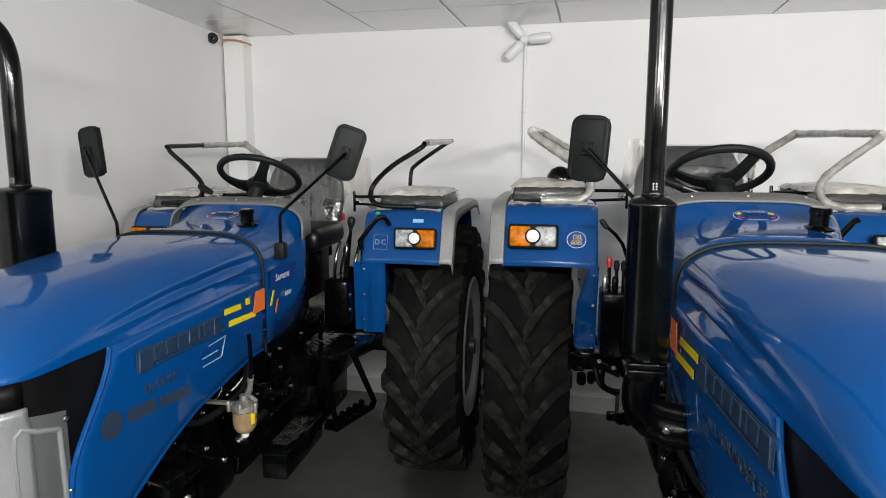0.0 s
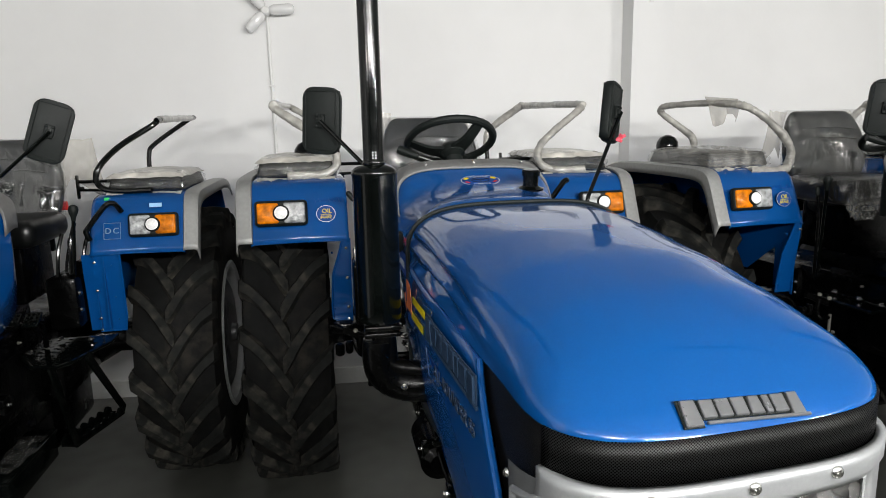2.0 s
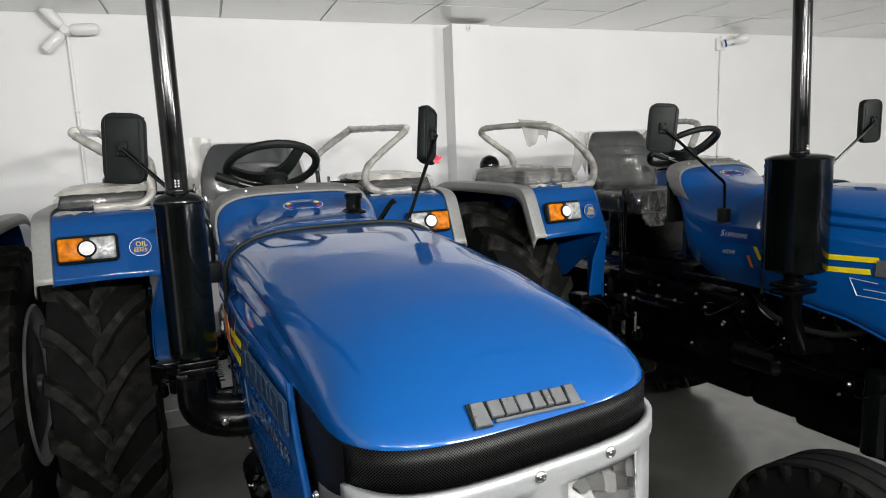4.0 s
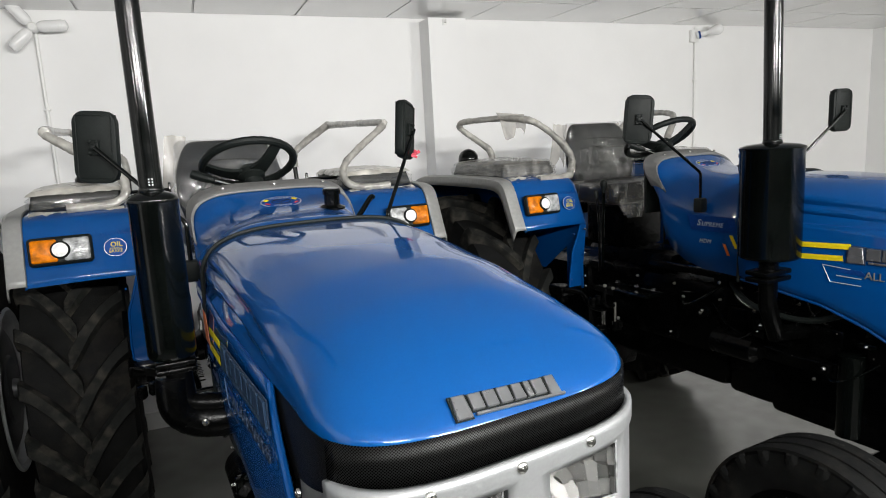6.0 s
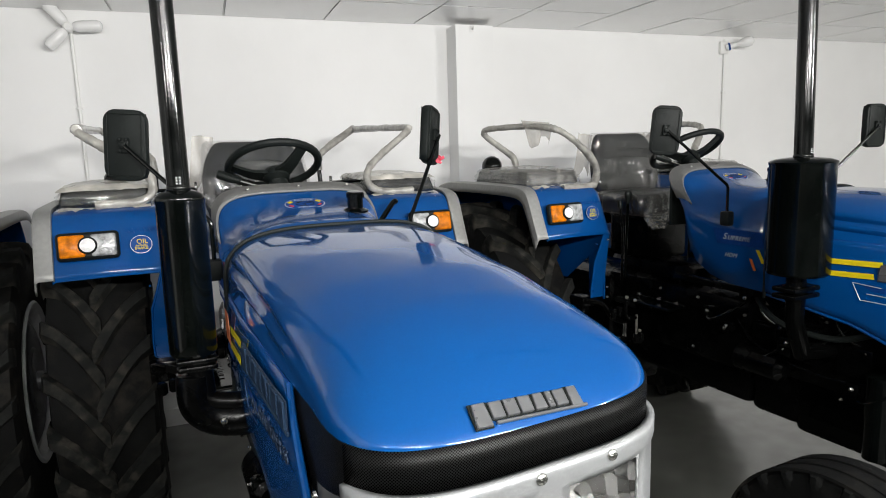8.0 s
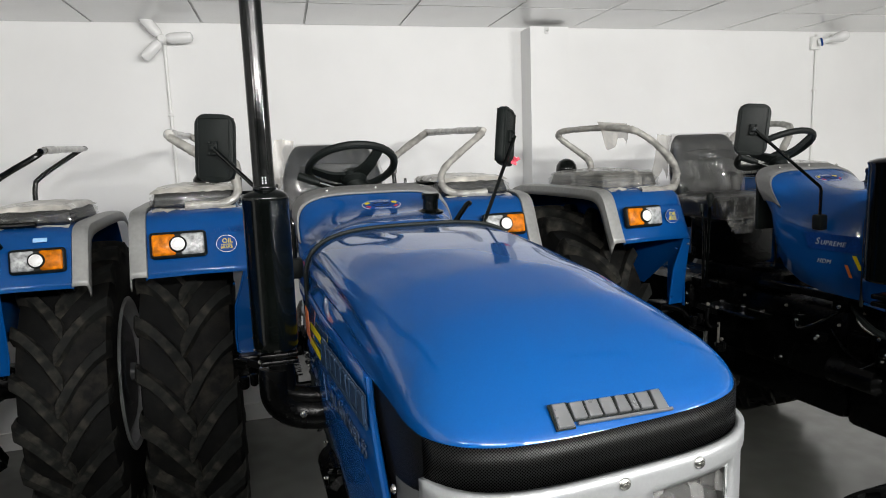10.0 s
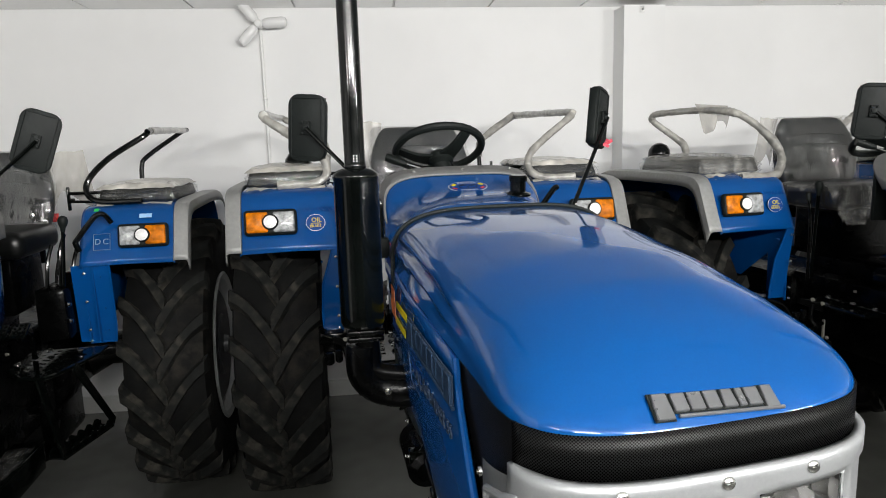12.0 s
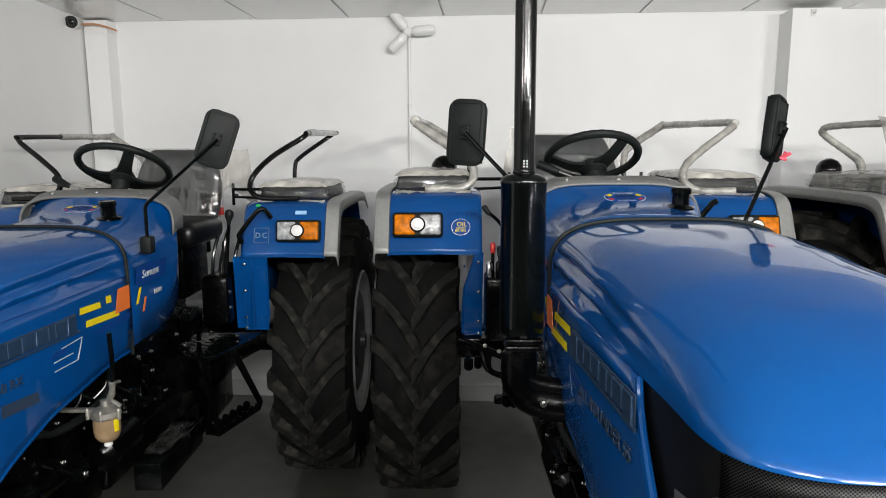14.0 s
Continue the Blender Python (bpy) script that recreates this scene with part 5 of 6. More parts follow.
        for i in range(5 if sg > 0 else 2):
            for j in range(6):
                box(fb, P(sg * (0.25 + 0.045 * i), 0.57 + 0.04 * j, 0.933), (0.016, 0.010, 0.0025))
        board = part("footboard", fb, BLACK, root, "black chequered footboard")
        for u, d in (((0.245, 0.72), (0.31, 0.80), (0.30, 0.56), (0.42, 0.58)) if sg > 0 else ((0.25, 0.62), (0.25, 0.75), (0.25, 0.86))):
            bolt(P(sg * u, d, 0.934), Vector((0, 0, 1)), 0.010, board)
        if sg > 0:
            build_step(root)
        for d, z in ((1.30, 1.02), (1.42, 0.88), (1.55, 1.00), (1.70, 0.92), (1.2, 0.95), (1.83, 0.86), (1.35, 0.74), (1.62, 0.72), (0.95, 0.98), (0.72, 0.98)):
            bolt(P(sg * (0.205 if d > 1.2 else 0.21), d, z), Vector((sg, 0, 0)), 0.0048, engine, ZINC)
        hose = tube(curve([P(sg * 0.22, 1.25, 1.05), P(sg * 0.28, 1.40, 0.98), P(sg * 0.26, 1.62, 0.96), P(sg * 0.24, 1.80, 1.04)], 6), 0.012, 8)
        part("hose", hose, PLASTIC, root)
        pipe = tube(curve([P(sg * 0.19, 1.15, 0.92), P(sg * 0.24, 1.30, 0.84), P(sg * 0.24, 1.60, 0.80), P(sg * 0.19, 1.90, 0.84)], 6), 0.006, 8)
        part("fuel_line", pipe, IRON, root)
        for k in range(13):
            d, z, u = random.uniform(0.92, 1.86), random.uniform(0.76, 1.05), random.uniform(0.20, 0.265)
            size = (random.uniform(0.02, 0.05), random.uniform(0.025, 0.09), random.uniform(0.02, 0.07))
            bracket = part("engine_bracket", boxes((P(sg * u, d, z), size, 0.005)), IRON if k % 3 else BLACK, engine)
            bolt(P(sg * (u + size[0] / 2), d, z), Vector((sg, 0, 0.2)), random.uniform(0.004, 0.007), bracket)
        for k in range(4):
            d, z = 1.0 + 0.22 * k, random.uniform(0.8, 1.0)
            loop = curve([P(sg * 0.19, d, z), P(sg * 0.26, d + 0.05, z - 0.05), P(sg * 0.27, d + 0.13, z - 0.02), P(sg * 0.20, d + 0.2, z + 0.05)], 5)
            part("wiring_loop", tube(loop, random.uniform(0.004, 0.008), 7), BLACK, engine)
        rail = boxes((P(sg * 0.25, 1.10, 1.07), (0.04, 0.5, 0.03), 0.006))
        part("cowl_support", rail, IRON, root)
    return engine


def side_frame(sg, d, z, half, lift):
    """Axes lying on the bonnet side at (d, z), x along the reading direction, z outwards."""
    back = P(sg * (side_half(d - half) + lift), d - half, z)
    ahead = P(sg * (side_half(d + half) + lift), d + half, z)
    along = ((ahead - back) * -sg).normalized()
    up = Vector((0, 0, 1))
    rot = Matrix((along, up, along.cross(up))).transposed().to_4x4()
    return Matrix.Translation((back + ahead) / 2) @ rot


def side_decal(root, sg, pts, mat, name, lift=0.0140):
    """A thin sticker on the bonnet side: (d, z) corners."""
    bm = bmesh.new()
    lo = [P(sg * (side_half(d) + lift), d, z) for d, z in pts]
    if sg < 0:
        lo = lo[::-1]
    plate(bm, lo, 0.001)
    return part(name, bm, mat, root)


def build_filter(root):
    """Glass-bowled fuel sediment filter hanging on its feed pipe."""
    c = P(0.392, 1.61, 0.996)
    at = Matrix.Translation(c)
    head = part("fuel_filter", lathe(bmesh.new(), [(0.012, 0.052), (0.014, 0.036), (0.026, 0.030), (0.038, 0.022), (0.040, 0.008), (0.037, 0.004)], at, 20), ZINC, root, "fuel filter with amber glass bowl")
    part("bowl", lathe(bmesh.new(), [(0.035, 0.006), (0.0358, -0.030), (0.034, -0.046), (0.027, -0.060), (0.015, -0.068), (0.010, -0.070)], at, 28), FUEL, head, "amber glass bowl")
    part("drain_plug", lathe(bmesh.new(), [(0.011, -0.068), (0.011, -0.080), (0.007, -0.084)], at, 10), PVC, head)
    part("bracket", boxes((c + Vector((-0.075, 0.0, 0.022)), (0.10, 0.022, 0.009), 0.003)), ZINC, head)
    for sx, sy in ((-1, -0.4), (1, -0.3), (0.1, -1)):
        wing = bmesh.new()
        lathe(wing, [(0.006, -0.012), (0.006, 0.016), (0.004, 0.019)], at @ pose(0.042 * sx, 0.030 * sy - 0.004, 0.014), 8)
        box(wing, c + Vector((0.034 * sx, 0.026 * sy, 0.016)), (0.020, 0.014, 0.008), 0.002)
        part("clamp_bolt", wing, ZINC, head)
    part("bleed_lever", tube(curve([c + Vector((0.004, 0, 0.040)), c + Vector((0.022, -0.004, 0.050)), c + Vector((0.045, -0.006, 0.036))], 4), 0.006, 8), ZINC, head)
    feed = [c + Vector((0.004, 0.0, 0.045)), c + Vector((0.020, 0.0, 0.070)), c + Vector((0.024, 0.0, 0.105))]
    part("union", tube(curve(feed, 4), [0.009, 0.008, 0.008, 0.010, 0.010, 0.008, 0.008, 0.010, 0.010], 10), ZINC, head)
    part("hose", tube(curve([feed[2] - Vector((0, 0, 0.006)), c + Vector((0.026, 0.004, 0.15)), c + Vector((0.020, 0.01, 0.24))], 5), 0.0065, 10), BLACK, head)
    part("label", boxes((c + Vector((0.033, -0.013, -0.016)), (0.005, 0.014, 0.034), 0.001, pose(0, 0, 0, 0, 0, -22))), YELLOW, head)


def build_toolbox(root, u, d, z, size):
    ob = part("toolbox", boxes((P(u, d, z), size, 0.008)), BLACK, root, "black steel toolbox")
    part("lid", boxes((P(u, d, z + size[2] / 2 + 0.004), (size[0] + 0.008, size[1] + 0.008, 0.012), 0.004)), BLACK, ob)
    scrap = bmesh.new()
    rows = []
    for i in range(19):
        rows.append([scrap.verts.new(P(u + (j / 6 - 0.5) * size[0] * (0.85 + 0.1 * math.sin(i)), d + (i / 18 - 0.5) * size[1] * 0.72, z + size[2] / 2 + 0.012 + random.uniform(0.0, 0.006))) for j in range(7)])
    for i in range(18):
        for j in range(6):
            scrap.faces.new((rows[i][j], rows[i + 1][j], rows[i + 1][j + 1], rows[i][j + 1]))
    part("film_cover", scrap, FILM, ob, "creased clear film over the lid", 60)


def place_word(parent, sg, d, z, text, height, mat, slope=0.0, lift=0.0150, spread=1.0, slant=0.0):
    m = side_frame(sg, d, z, 0.09, lift) @ pose(0, 0, 0, 0, 0, slope)
    return lettering(text, height, m, mat, parent, "lettering", 0.0012, spread, slant)


def fender_badge(root, sg):
    """Round oil-brake badge on the mudguard front."""
    lm = Matrix.Translation(P(sg * 0.515, 0.4835, 1.375)) @ pose(0, 0, 0, -12, 0, 0) @ pose(0, 0, 0, 90, 0, 0)
    bm = oval(bmesh.new(), 0.037, 0.033, 0, 0.002)
    bm.transform(lm)
    badge = part("brake_badge", bm, DECAL, root, "round yellow and blue oil brake badge")
    bm = oval(bmesh.new(), 0.0358, 0.0318, 0.0018, 0.0028)
    bm.transform(lm)
    part("badge_face", bm, NAVY, badge)
    lettering("OIL", 0.0175, lm @ Matrix.Translation((0.004, 0.010, 0.003)), YELLOW, badge, "lettering", 0.0006)
    lettering("IMMERSED", 0.0058, lm @ Matrix.Translation((0, -0.0045, 0.003)), YELLOW, badge, "lettering", 0.0006)
    lettering("BRAKE", 0.0105, lm @ Matrix.Translation((0, -0.014, 0.003)), YELLOW, badge, "lettering", 0.0006)


def steering_badge(cowl):
    """Flat oval sticker on the dash housing: words round a small steering wheel."""
    m = on_surface(cowl, -0.005, 0.957) @ Matrix.Translation((0, 0, 0.001))
    bm = oval(bmesh.new(), 0.066, 0.042, 0, 0.0010)
    bm.transform(m)
    badge = part("steering_badge", bm, DECAL, cowl, "oval power steering badge, navy with silver rim")
    bm = oval(bmesh.new(), 0.0632, 0.0392, 0.0008, 0.0016)
    bm.transform(m)
    part("badge_face", bm, NAVY, badge)
    lettering("POWER", 0.0115, m @ Matrix.Translation((0, 0.0265, 0.0018)), DECAL, badge, "lettering", 0.0003, 1.2)
    lettering("STEERING", 0.0085, m @ Matrix.Translation((0, -0.0285, 0.0018)), DECAL, badge, "lettering", 0.0003, 1.1)
    for sx in (-1, 1):
        dash = boxes(((sx * 0.046, 0.014, 0.0018), (0.018, 0.011, 0.0012), 0, pose(0, 0, 0, 0, 0, -sx * 35)))
        dash.transform(m)
        part("badge_dash", dash, YELLOW, badge)
        dash = boxes(((sx * 0.046, -0.014, 0.0018), (0.016, 0.008, 0.0012), 0, pose(0, 0, 0, 0, 0, sx * 35)))
        dash.transform(m)
        part("badge_dash", dash, RED, badge)
    bm = bmesh.new()
    sweep(bm, [m @ Vector((0.030 * math.cos(a), 0.0175 * math.sin(a), 0.0018)) for a in [2 * math.pi * k / 24 for k in range(25)]], 0.0014, 6)
    for a in (0.5, 2.6, 4.7):
        sweep(bm, [m @ Vector((0, 0, 0.0018)), m @ Vector((0.030 * math.cos(a), 0.0175 * math.sin(a), 0.0018))], 0.0016, 6)
    part("badge_mark", bm, PLASTIC, badge)


def marker_scrawl(root):
    """Blue marker strokes on the mudguard, too loose to read."""
    x = -0.56
    for k in range(7):
        w = 0.010 + 0.004 * (k % 3)
        pts = [(x, 1.418), (x + w * 0.4, 1.430 + 0.004 * (k % 2)), (x + w * 0.8, 1.416), (x + w, 1.424)]
        line = curve([P(u, 0.4752 - 0.447 * (z - 1.355) + 0.001, z) for u, z in pts], 4)
        part("marker_stroke", tube(line, 0.0010, 5), NAVY, root)
        x += w + 0.004


def on_surface(ob, u, d):
    """Axes lying on ob's upper face at (u, d), its z along the normal."""
    ok, place, normal, _ = ob.ray_cast(P(u, d, 3.0), Vector((0, 0, -1)))
    side = Vector((1, 0, 0))
    side = (side - normal * side.dot(normal)).normalized()
    rot = Matrix((side, normal.cross(side), normal)).transposed().to_4x4()
    return Matrix.Translation(place) @ rot


def tractor(at, turn, label, slim, bare_left, bend, ball, extras):
    global SEAM
    SEAM = 1.275 if extras else 1.36
    root = new("tractor")
    tagged(root, label, "tractor", "row of parked tractors")
    root.matrix_world = pose(at[0], at[1], 0, 0, 0, turn)
    hood = build_hood(root)
    bpy.context.view_layer.update()
    panels = {sg: build_side_panel(root, sg) for sg in (-1, 1)}
    for sg in (-1, 1):
        build_side_mesh(root, sg)
    build_front(root)
    cowl = build_cowl(root, extras)
    bpy.context.view_layer.update()
    build_steering(root, -0.045 if slim else (0.018 if extras else 0.0), 0.022 if extras else 0.0, 0.160 if slim else 0.170)
    steering_badge(cowl)
    m = on_surface(hood, -0.010, 2.342)
    wordmark(root, m, 0.182, 0.034, CHROME, PLASTIC)
    # side graphics
    for sg in (-1, 1):
        pn = panels[sg]
        dd, dz = (-0.11, 0.022) if extras else ((0.0, 0.022) if slim else (0.022, 0.0))
        dm, zz = (1.764, 1.256) if extras else ((1.885, 1.268) if slim else (1.965, 1.238))
        m = side_frame(sg, dm, zz, 0.19, 0.0125)
        wordmark(root, m, 0.392, 0.054, SHADED_MARK if slim or extras else CHROME, DARKMARK)
        if extras:
            place_word(pn, sg, 1.876, 1.178, "DI-50 RX", 0.024, DARKMARK)
            disc = oval(bmesh.new(), 0.034, 0.034, 0, 0.0015)
            disc.transform(side_frame(sg, 2.065, 1.138, 0.04, 0.0145))
            part("dealer_emblem", disc, DARKMARK, pn, "round grey dealer emblem with plain bars")
            side_decal(pn, sg, [(2.012, 1.118), (1.900, 1.112), (1.900, 1.146), (2.007, 1.154)], DARKMARK, "dealer_bar")
            side_decal(pn, sg, [(1.885, 1.110), (1.760, 1.102), (1.760, 1.130), (1.885, 1.140)], DARKMARK, "dealer_bar")
        else:
            place_word(pn, sg, 1.91 + dd * 3, 1.172 + dz, "ALL ROUNDER 55", 0.026, DARKMARK if slim else GREY)

        def shift(pts, more=0.0):
            return [(d + dd + more, z + dz) for d, z in pts]

        far = 0.0 if slim or extras else 0.09
        if extras:
            side_decal(pn, sg, shift([(1.675, 1.255), (1.565, 1.250), (1.570, 1.269), (1.672, 1.274)]), YELLOW, "yellow_stripe")
            side_decal(pn, sg, shift([(1.535, 1.255), (1.505, 1.253), (1.508, 1.276), (1.535, 1.277)]), YELLOW, "yellow_square")
        else:
            side_decal(pn, sg, shift([(1.675, 1.255), (1.50, 1.247), (1.507, 1.266), (1.672, 1.274)], far), YELLOW, "yellow_stripe")
        side_decal(pn, sg, shift([(1.65, 1.212), (1.465, 1.202), (1.470, 1.221), (1.647, 1.231)], far), YELLOW, "yellow_stripe")
        side_decal(pn, sg, shift([(1.49, 1.212), (1.40, 1.210), (1.395, 1.285), (1.465, 1.285)]), ORANGE, "orange_patch", 0.0150)
        side_decal(pn, sg, shift([(1.82, 1.168), (1.40, 1.178), (1.40, 1.196), (1.80, 1.186)]), PURPLE, "violet_band")
        side_decal(pn, sg, shift([(1.330, 1.203), (1.314, 1.203), (1.286, 1.254), (1.302, 1.254)]), YELLOW, "yellow_tick", 0.002)
        side_decal(pn, sg, shift([(1.293, 1.170), (1.280, 1.170), (1.258, 1.216), (1.271, 1.216)]), ORANGE, "orange_tick", 0.0035)
        side_decal(pn, sg, shift([(1.32, 1.262), (1.10, 1.262), (1.075, 1.326), (1.31, 1.326)]), PURPLE, "violet_patch", 0.0005)
        place_word(pn, sg, 1.203 + dd, 1.2900 + dz, "UPREME", 0.0185, DECAL, 0, 0.003, 1.15, 0.3)
        place_word(pn, sg, 1.203 + 0.066 * sg + dd, 1.2935 + dz, "S", 0.0265, DECAL, 0, 0.003, 1.0, 0.3)
        place_word(pn, sg, 1.17 + dd, 1.218 + dz, "HDM", 0.017, DECAL, 0, 0.003, 1.15, 0.3)
        for line in (((1.765, 1.186), (1.672, 1.192), (1.70, 1.135), (1.80, 1.134)), ((1.80, 1.158), (1.72, 1.160))):
            strip = bmesh.new()
            sweep(strip, [P(sg * (side_half(d + dd) + 0.0135), d + dd, z + dz) for d, z in line], 0.0008 if slim else 0.0016, 6)
            part("silver_line", strip, SHADED_MARK if slim else DECAL, pn)
    # lamps, guards, seats
    for sg in (-1, 1):
        earlier = set(root.children)
        build_fender(root, sg, bare_left and sg > 0, ball and sg < 0, -0.56 if slim or extras else -0.26, extras and sg < 0)
        if sg < 0:
            fender_badge(root, -1)
            if not extras:
                marker_scrawl(root)
        if slim and sg > 0:
            for ob in set(root.children) - earlier:
                ob.location = (-0.043, 0.0, -0.012)
        if extras and sg < 0:
            for ob in set(root.children) - earlier:
                if ob.name.startswith(("fender", "badge")):
                    ob.location = (0.032, 0.0, -0.020)
        if not slim and not extras:
            for ob in set(root.children) - earlier:
                ob.location = (-0.03 * sg, -0.05, -0.018)
        build_wheel(root, sg * 0.70, AXLE, 0.69, 0.375, 0.37, sg, False)
        build_wheel(root, sg * 0.70, 1.96, 0.362, 0.18, 0.205, sg, True)
    build_seat(root, *SEAT_SET[0 if extras else (1 if slim else 2)])
    build_driveline(root, slim)
    # mirrors
    build_mirror(root, P(-0.316, 1.175, 1.385), P(-0.545 if not (extras or slim) else (-0.520 if extras else -0.522), 1.06, 1.772 if extras else (1.735 if not slim else 1.724)), *MIRROR_SET[0 if slim else (2 if not extras else 4)])
    build_mirror(root, P(0.284, 1.165, 1.42) if slim else (P(0.316, 1.135, 1.43) if extras else P(0.316, 1.175, 1.385)), P(0.455, 1.02, 1.735) if slim else (P(0.555, 1.09, 1.772) if extras else P(0.60, 1.23, 1.735)), *MIRROR_SET[1 if slim else (3 if not extras else 5)], 0.05 if slim else 0.12)
    if slim:
        body = build_muffler(root, -0.404, 1.57, 0.0505, 1.262, 1.602, 0.0235, False)
        elbow = tube(curve([P(-0.410, 1.565, 1.204), P(-0.412, 1.565, 1.168), P(-0.404, 1.565, 1.126), P(-0.368, 1.565, 1.094), P(-0.30, 1.57, 1.084), P(-0.2, 1.57, 1.087)], 6), [0.036 + 0.0003 * k for k in range(31)], 20)
        part("exhaust_elbow", elbow, IRON, body, "black curved guard round the exhaust elbow")
        part("down_pipe", tube(curve([P(-0.390, 1.57, 1.25), P(-0.388, 1.57, 1.18), P(-0.378, 1.575, 1.14), P(-0.30, 1.58, 1.125)], 5), 0.022, 14), IRON, body)
        part("neck", tube([P(-0.400, 1.565, 1.20), P(-0.402, 1.568, 1.26)], 0.024, 16), IRON, body)
        part("flange", boxes((P(-0.400, 1.565, 1.238), (0.085, 0.06, 0.012), 0.004), (P(-0.400, 1.565, 1.222), (0.085, 0.06, 0.012), 0.004)), IRON, body)
        bolt(P(-0.356, 1.57, 1.100) + Vector((0, -0.042, 0)), Vector((-0.3, -1, 0)), 0.006, body)
    else:
        at_u, wide_r = (-0.392, 0.084) if extras else (-0.43, 0.104)
        body = build_muffler(root, at_u, 1.57 if not extras else 1.52, wide_r, 1.225, 1.608 if not extras else 1.645, 0.030, bend)
        part("stand_pipe", tube([P(-0.43, 1.57, 1.23), P(-0.43, 1.57, 1.05), P(-0.38, 1.57, 0.92), P(-0.2, 1.57, 0.9)], 0.033, 16), IRON, body)
        part("flange", boxes((P(-0.43, 1.57, 1.165), (0.14, 0.09, 0.018), 0.006), (P(-0.43, 1.57, 1.14), (0.14, 0.09, 0.018), 0.006)), IRON, body)
    if extras or slim:
        if extras:
            grip = [P(0.560, 0.475, 1.443), P(0.545, 0.495, 1.476), P(0.525, 0.505, 1.482), P(0.500, 0.512, 1.462), P(0.440, 0.522, 1.385), P(0.431, 0.522, 1.368), P(0.438, 0.512, 1.334)]
        else:
            grip = [P(0.46, 0.50, 1.465), P(0.47, 0.525, 1.475), P(0.455, 0.53, 1.47), P(0.40, 0.53, 1.40), P(0.39, 0.53, 1.385), P(0.392, 0.525, 1.345)]
        handle = tube(curve(grip, 4), 0.011, 10)
        part("fender_handle", handle, BLACK, root, "black bent grab handle")
    for sg in (-1, 1):
        if slim or extras or sg > 0:
            build_rear_bracket(root, sg)
    build_linkage(root)
    build_pedals(root)
    if slim:
        part("paper_tag", boxes((P(-0.314, 1.245, 1.229), (0.004, 0.014, 0.024), 0.001), (P(-0.316, 1.240, 1.220), (0.003, 0.022, 0.008), 0.001)), PVC, root, "small white paper tag at the bonnet seam")
    if extras:
        part("green_sticker", boxes((P(0.486, 0.404, 1.4915), (0.018, 0.002, 0.018), 0, pose(0, 0, 0, -58, 0, 0))), GREEN, root, "small green sticker")
        part("pale_sticker", boxes((P(0.690, 0.4475, 1.463), (0.050, 0.002, 0.018), 0, pose(0, 0, 0, -32, 0, 0))), PALE, root, "pale blue paper sticker")
        ring = [(0.488, 1.333), (0.552, 1.333), (0.552, 1.397), (0.488, 1.397), (0.488, 1.333)]
        frame_line = part("sticker_line", tube([P(u, 0.497 - 0.33 * (z - 1.345), z) for u, z in ring], 0.0012, 5), STENCIL, root, "thin silver square with two letters")
        lettering("DC", 0.024, Matrix.Translation(P(0.520, 0.493, 1.365)) @ pose(0, 0, 0, 71, 0, 0), STENCIL, frame_line, "lettering", 0.0008, 1.3)
        build_filter(root)
        console = part("hydraulic_console", boxes((P(0.32, 0.44, 1.08), (0.12, 0.24, 0.22), 0.02), (P(0.37, 0.40, 1.19), (0.05, 0.12, 0.10), 0.01)), IRON, root, "black hydraulic lever console")
        for u, d, tip in ((0.345, 0.50, 1.40), (0.375, 0.46, 1.34), (0.30, 0.52, 1.36), (0.39, 0.38, 1.42)):
            part("console_lever", tube(curve([P(u, d, 1.15), P(u + 0.006, d - 0.02, tip - 0.08), P(u + 0.02, d - 0.05, tip)], 4), 0.008, 8), BLACK, console)
        for d, z in ((0.54, 1.05), (0.54, 1.12), (0.34, 1.05)):
            bolt(P(0.382, d, z), Vector((1, 0, 0)), 0.008, console)
        ball_lever(root, P(0.352, 0.50, 1.12), P(0.384, 0.50, 1.450))
        build_toolbox(root, 0.283, 0.995, 0.59, (0.10, 0.39, 0.10))
    if extras:
        part("tail_reflector", boxes((P(0.182, 0.06, 1.437), (0.052, 0.012, 0.042), 0.005)), RED, root, "red tail reflector")
    if not slim and not extras:
        ball_lever(root, P(-0.24, 0.50, 1.00), P(-0.228, 0.50, 1.418))
        bag = bmesh.new()
        net = []
        for i in range(12):
            f = i / 11
            row = []
            for j in range(15):
                a = 2 * math.pi * j / 14
                wide = (0.10 if f < 0.25 else 0.10 - 0.055 * (f - 0.25) / 0.75) * (1 + 0.18 * math.sin(5 * a + 4 * f))
                row.append(bag.verts.new(P(-0.09 + wide * math.cos(a) + random.uniform(-0.006, 0.006), 0.58 + wide * 0.5 * math.sin(a) + random.uniform(-0.006, 0.006), 1.425 - 0.175 * f + random.uniform(-0.006, 0.006))))
            net.append(row)
        for i in range(11):
            for j in range(14):
                bag.faces.new((net[i][j], net[i + 1][j], net[i + 1][j + 1], net[i][j + 1]))
        part("hanging_bag", bag, LOOSE, root, "bunched clear bag hanging before the seat", 60)
        tail = bmesh.new()
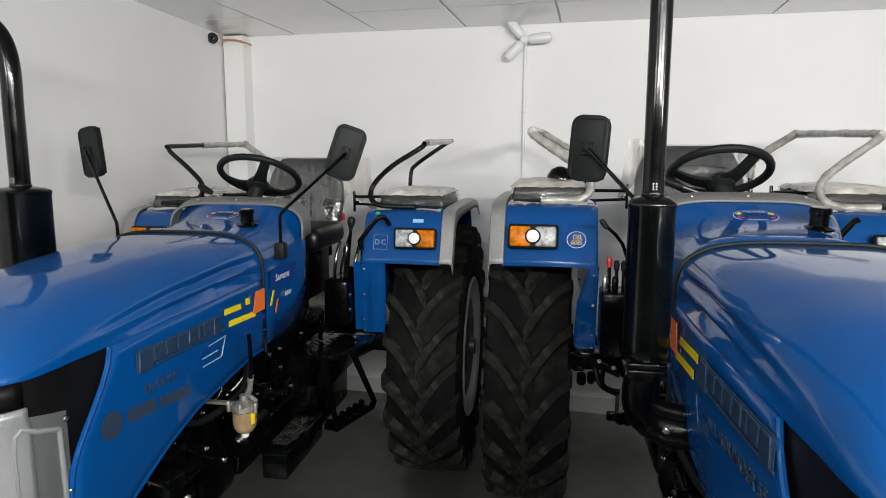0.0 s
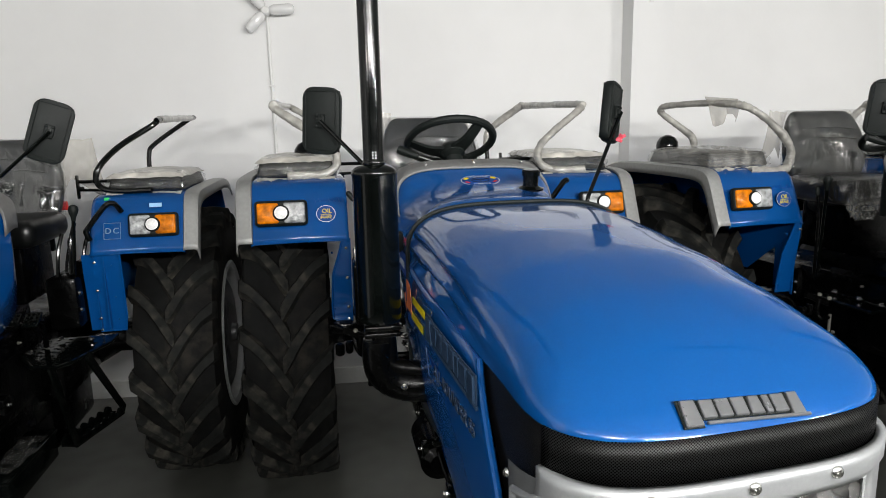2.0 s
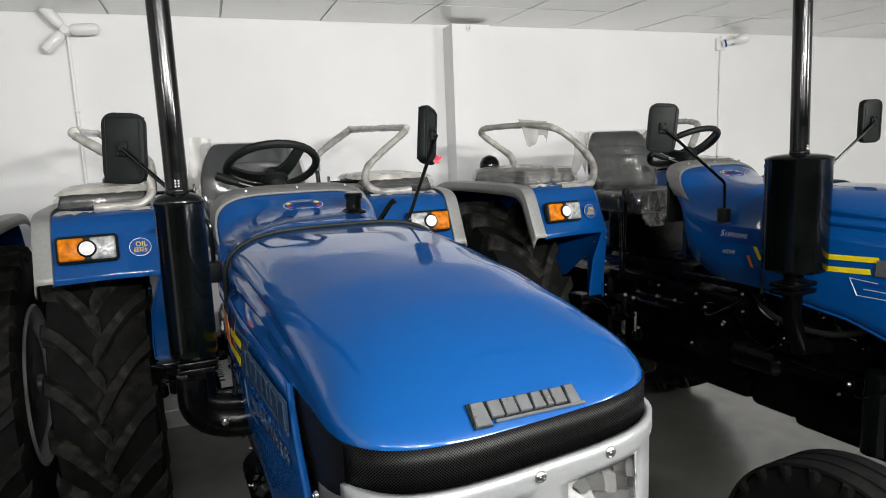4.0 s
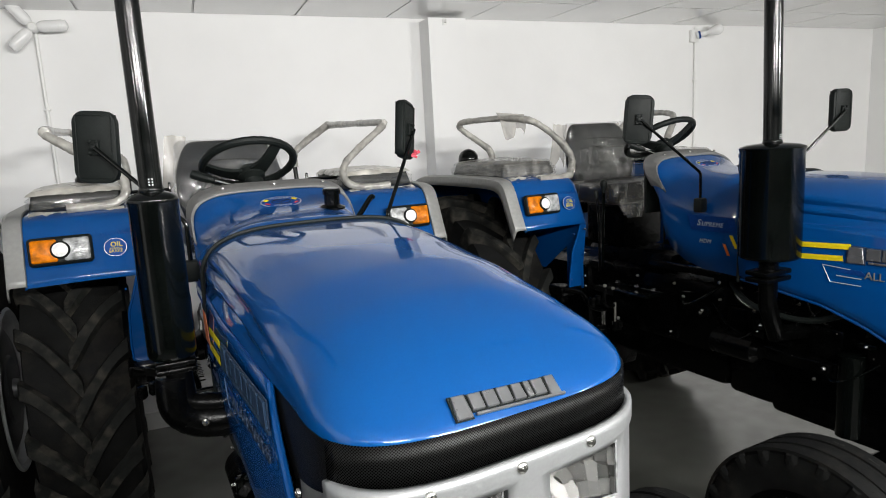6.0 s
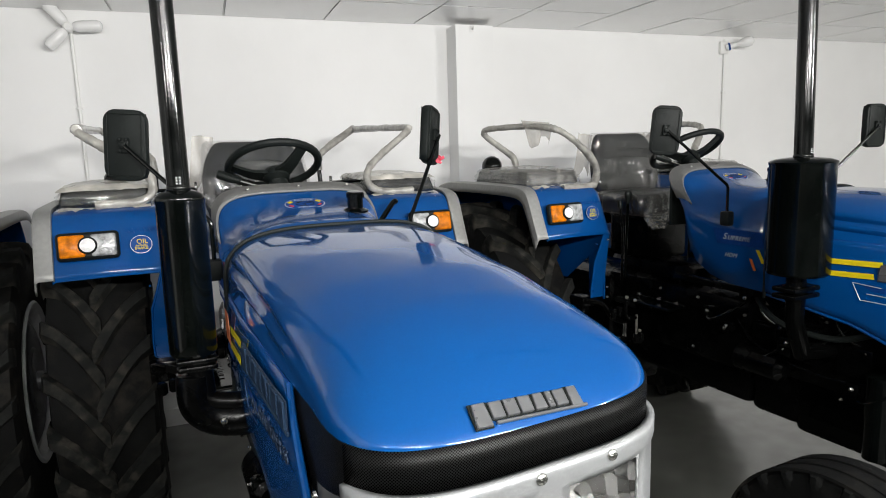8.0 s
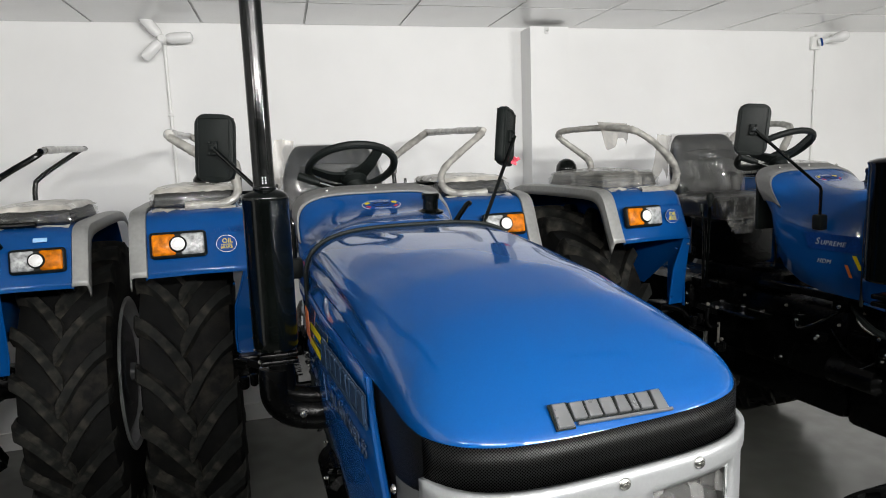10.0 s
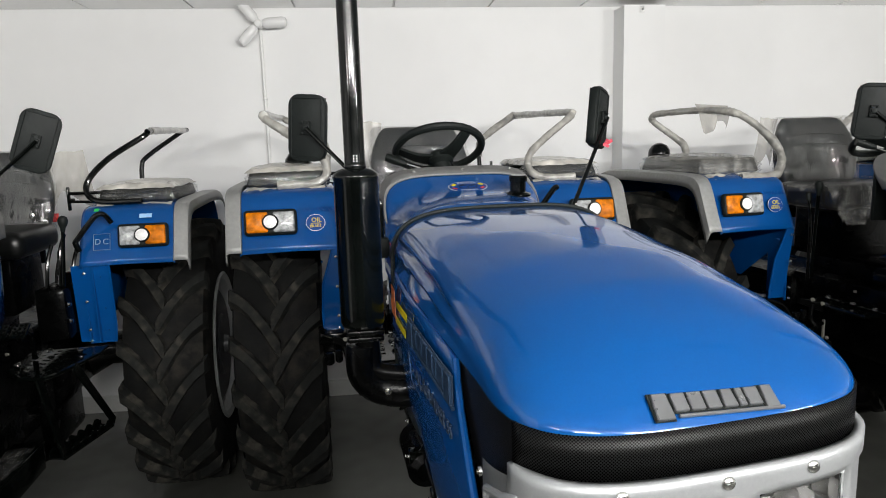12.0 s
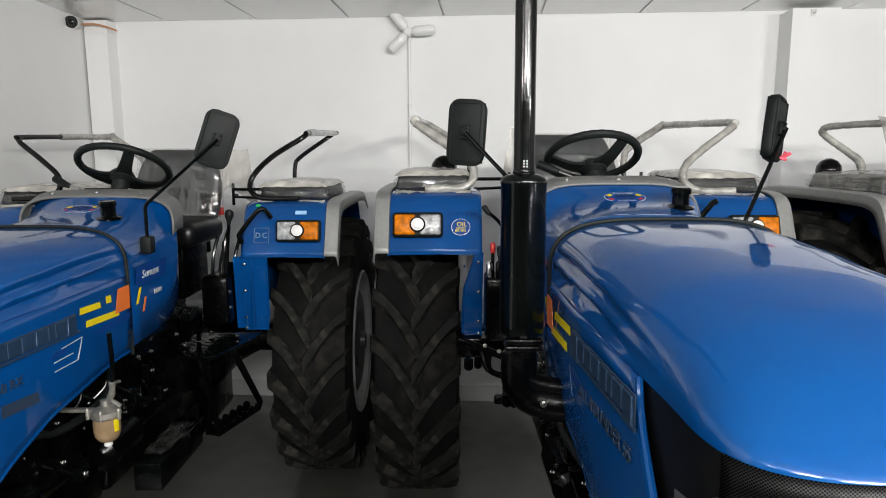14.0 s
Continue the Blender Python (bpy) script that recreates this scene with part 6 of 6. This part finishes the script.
        rows = []
        for i in range(9):
            f = i / 8
            length = 0.115 + 0.035 * math.sin(5 * f + 1) + random.uniform(-0.01, 0.01)
            rows.append([tail.verts.new(P(-0.603 + 0.072 * f * (1 - 0.25 * g) + 0.040 * g + 0.004 * math.sin(17 * f + 6 * g), 0.09 + 0.16 * f * (1 - 0.3 * g) + 0.012 * math.sin(14 * f + 3 * g) * g + 0.02 * g, 1.826 - 0.02 * f - length * g)) for g in (0, 0.12, 0.28, 0.46, 0.64, 0.82, 1.0)])
        for i in range(8):
            for j in range(6):
                tail.faces.new((rows[i][j], rows[i + 1][j], rows[i + 1][j + 1], rows[i][j + 1]))
        part("wrap_tail", tail, PALE_FILM, root, "torn end of film hanging from the hoop", 60)
    if slim:
        rb = bmesh.new()
        for k in range(7):
            c = P(0.440, 1.045, 1.652) + Vector((random.uniform(-0.008, 0.016), random.uniform(-0.01, 0.01), random.uniform(-0.014, 0.008)))
            box(rb, c, (0.015, 0.003, 0.010), 0, pose(0, 0, 0, random.uniform(-60, 60), random.uniform(-60, 60), random.uniform(-60, 60)))
        part("ribbon", rb, PINK, root, "pink cloth ribbon tied to the mirror arm")
    return root


# middle, half width, loose bag corners (side, reach, height) of each seat, and whether its cushion is bagged too
SEAT_SET = [(0.035, 0.205, ((1, 0.17, 1.735),), False), (-0.045, 0.222, ((-1, 0.085, 1.768), (1, 0.06, 1.735)), True), (0.045, 0.235, ((-1, 0.085, 1.742), (1, 0.085, 1.735)), True)]
# tilt and turn of each mirror head
MIRROR_SET = [(4, -20), (12, 46), (5, -38), (0, -10), (-8, -20), (19, 16)]
tractor_left = tractor((-0.515, 2.68), 4.0, "glossy blue farm tractor with fuel filter bowl, beside the side wall", False, True, True, False, True)
tractor_left.scale = (0.965, 0.965, 0.965)
tractor((1.36, 2.62), 4.0, "glossy blue farm tractor with slim black muffler, between two others", True, False, False, True, False)
tractor((3.31, 2.78), 6.0, "glossy blue farm tractor with wide black muffler, near the column", False, False, False, True, False)
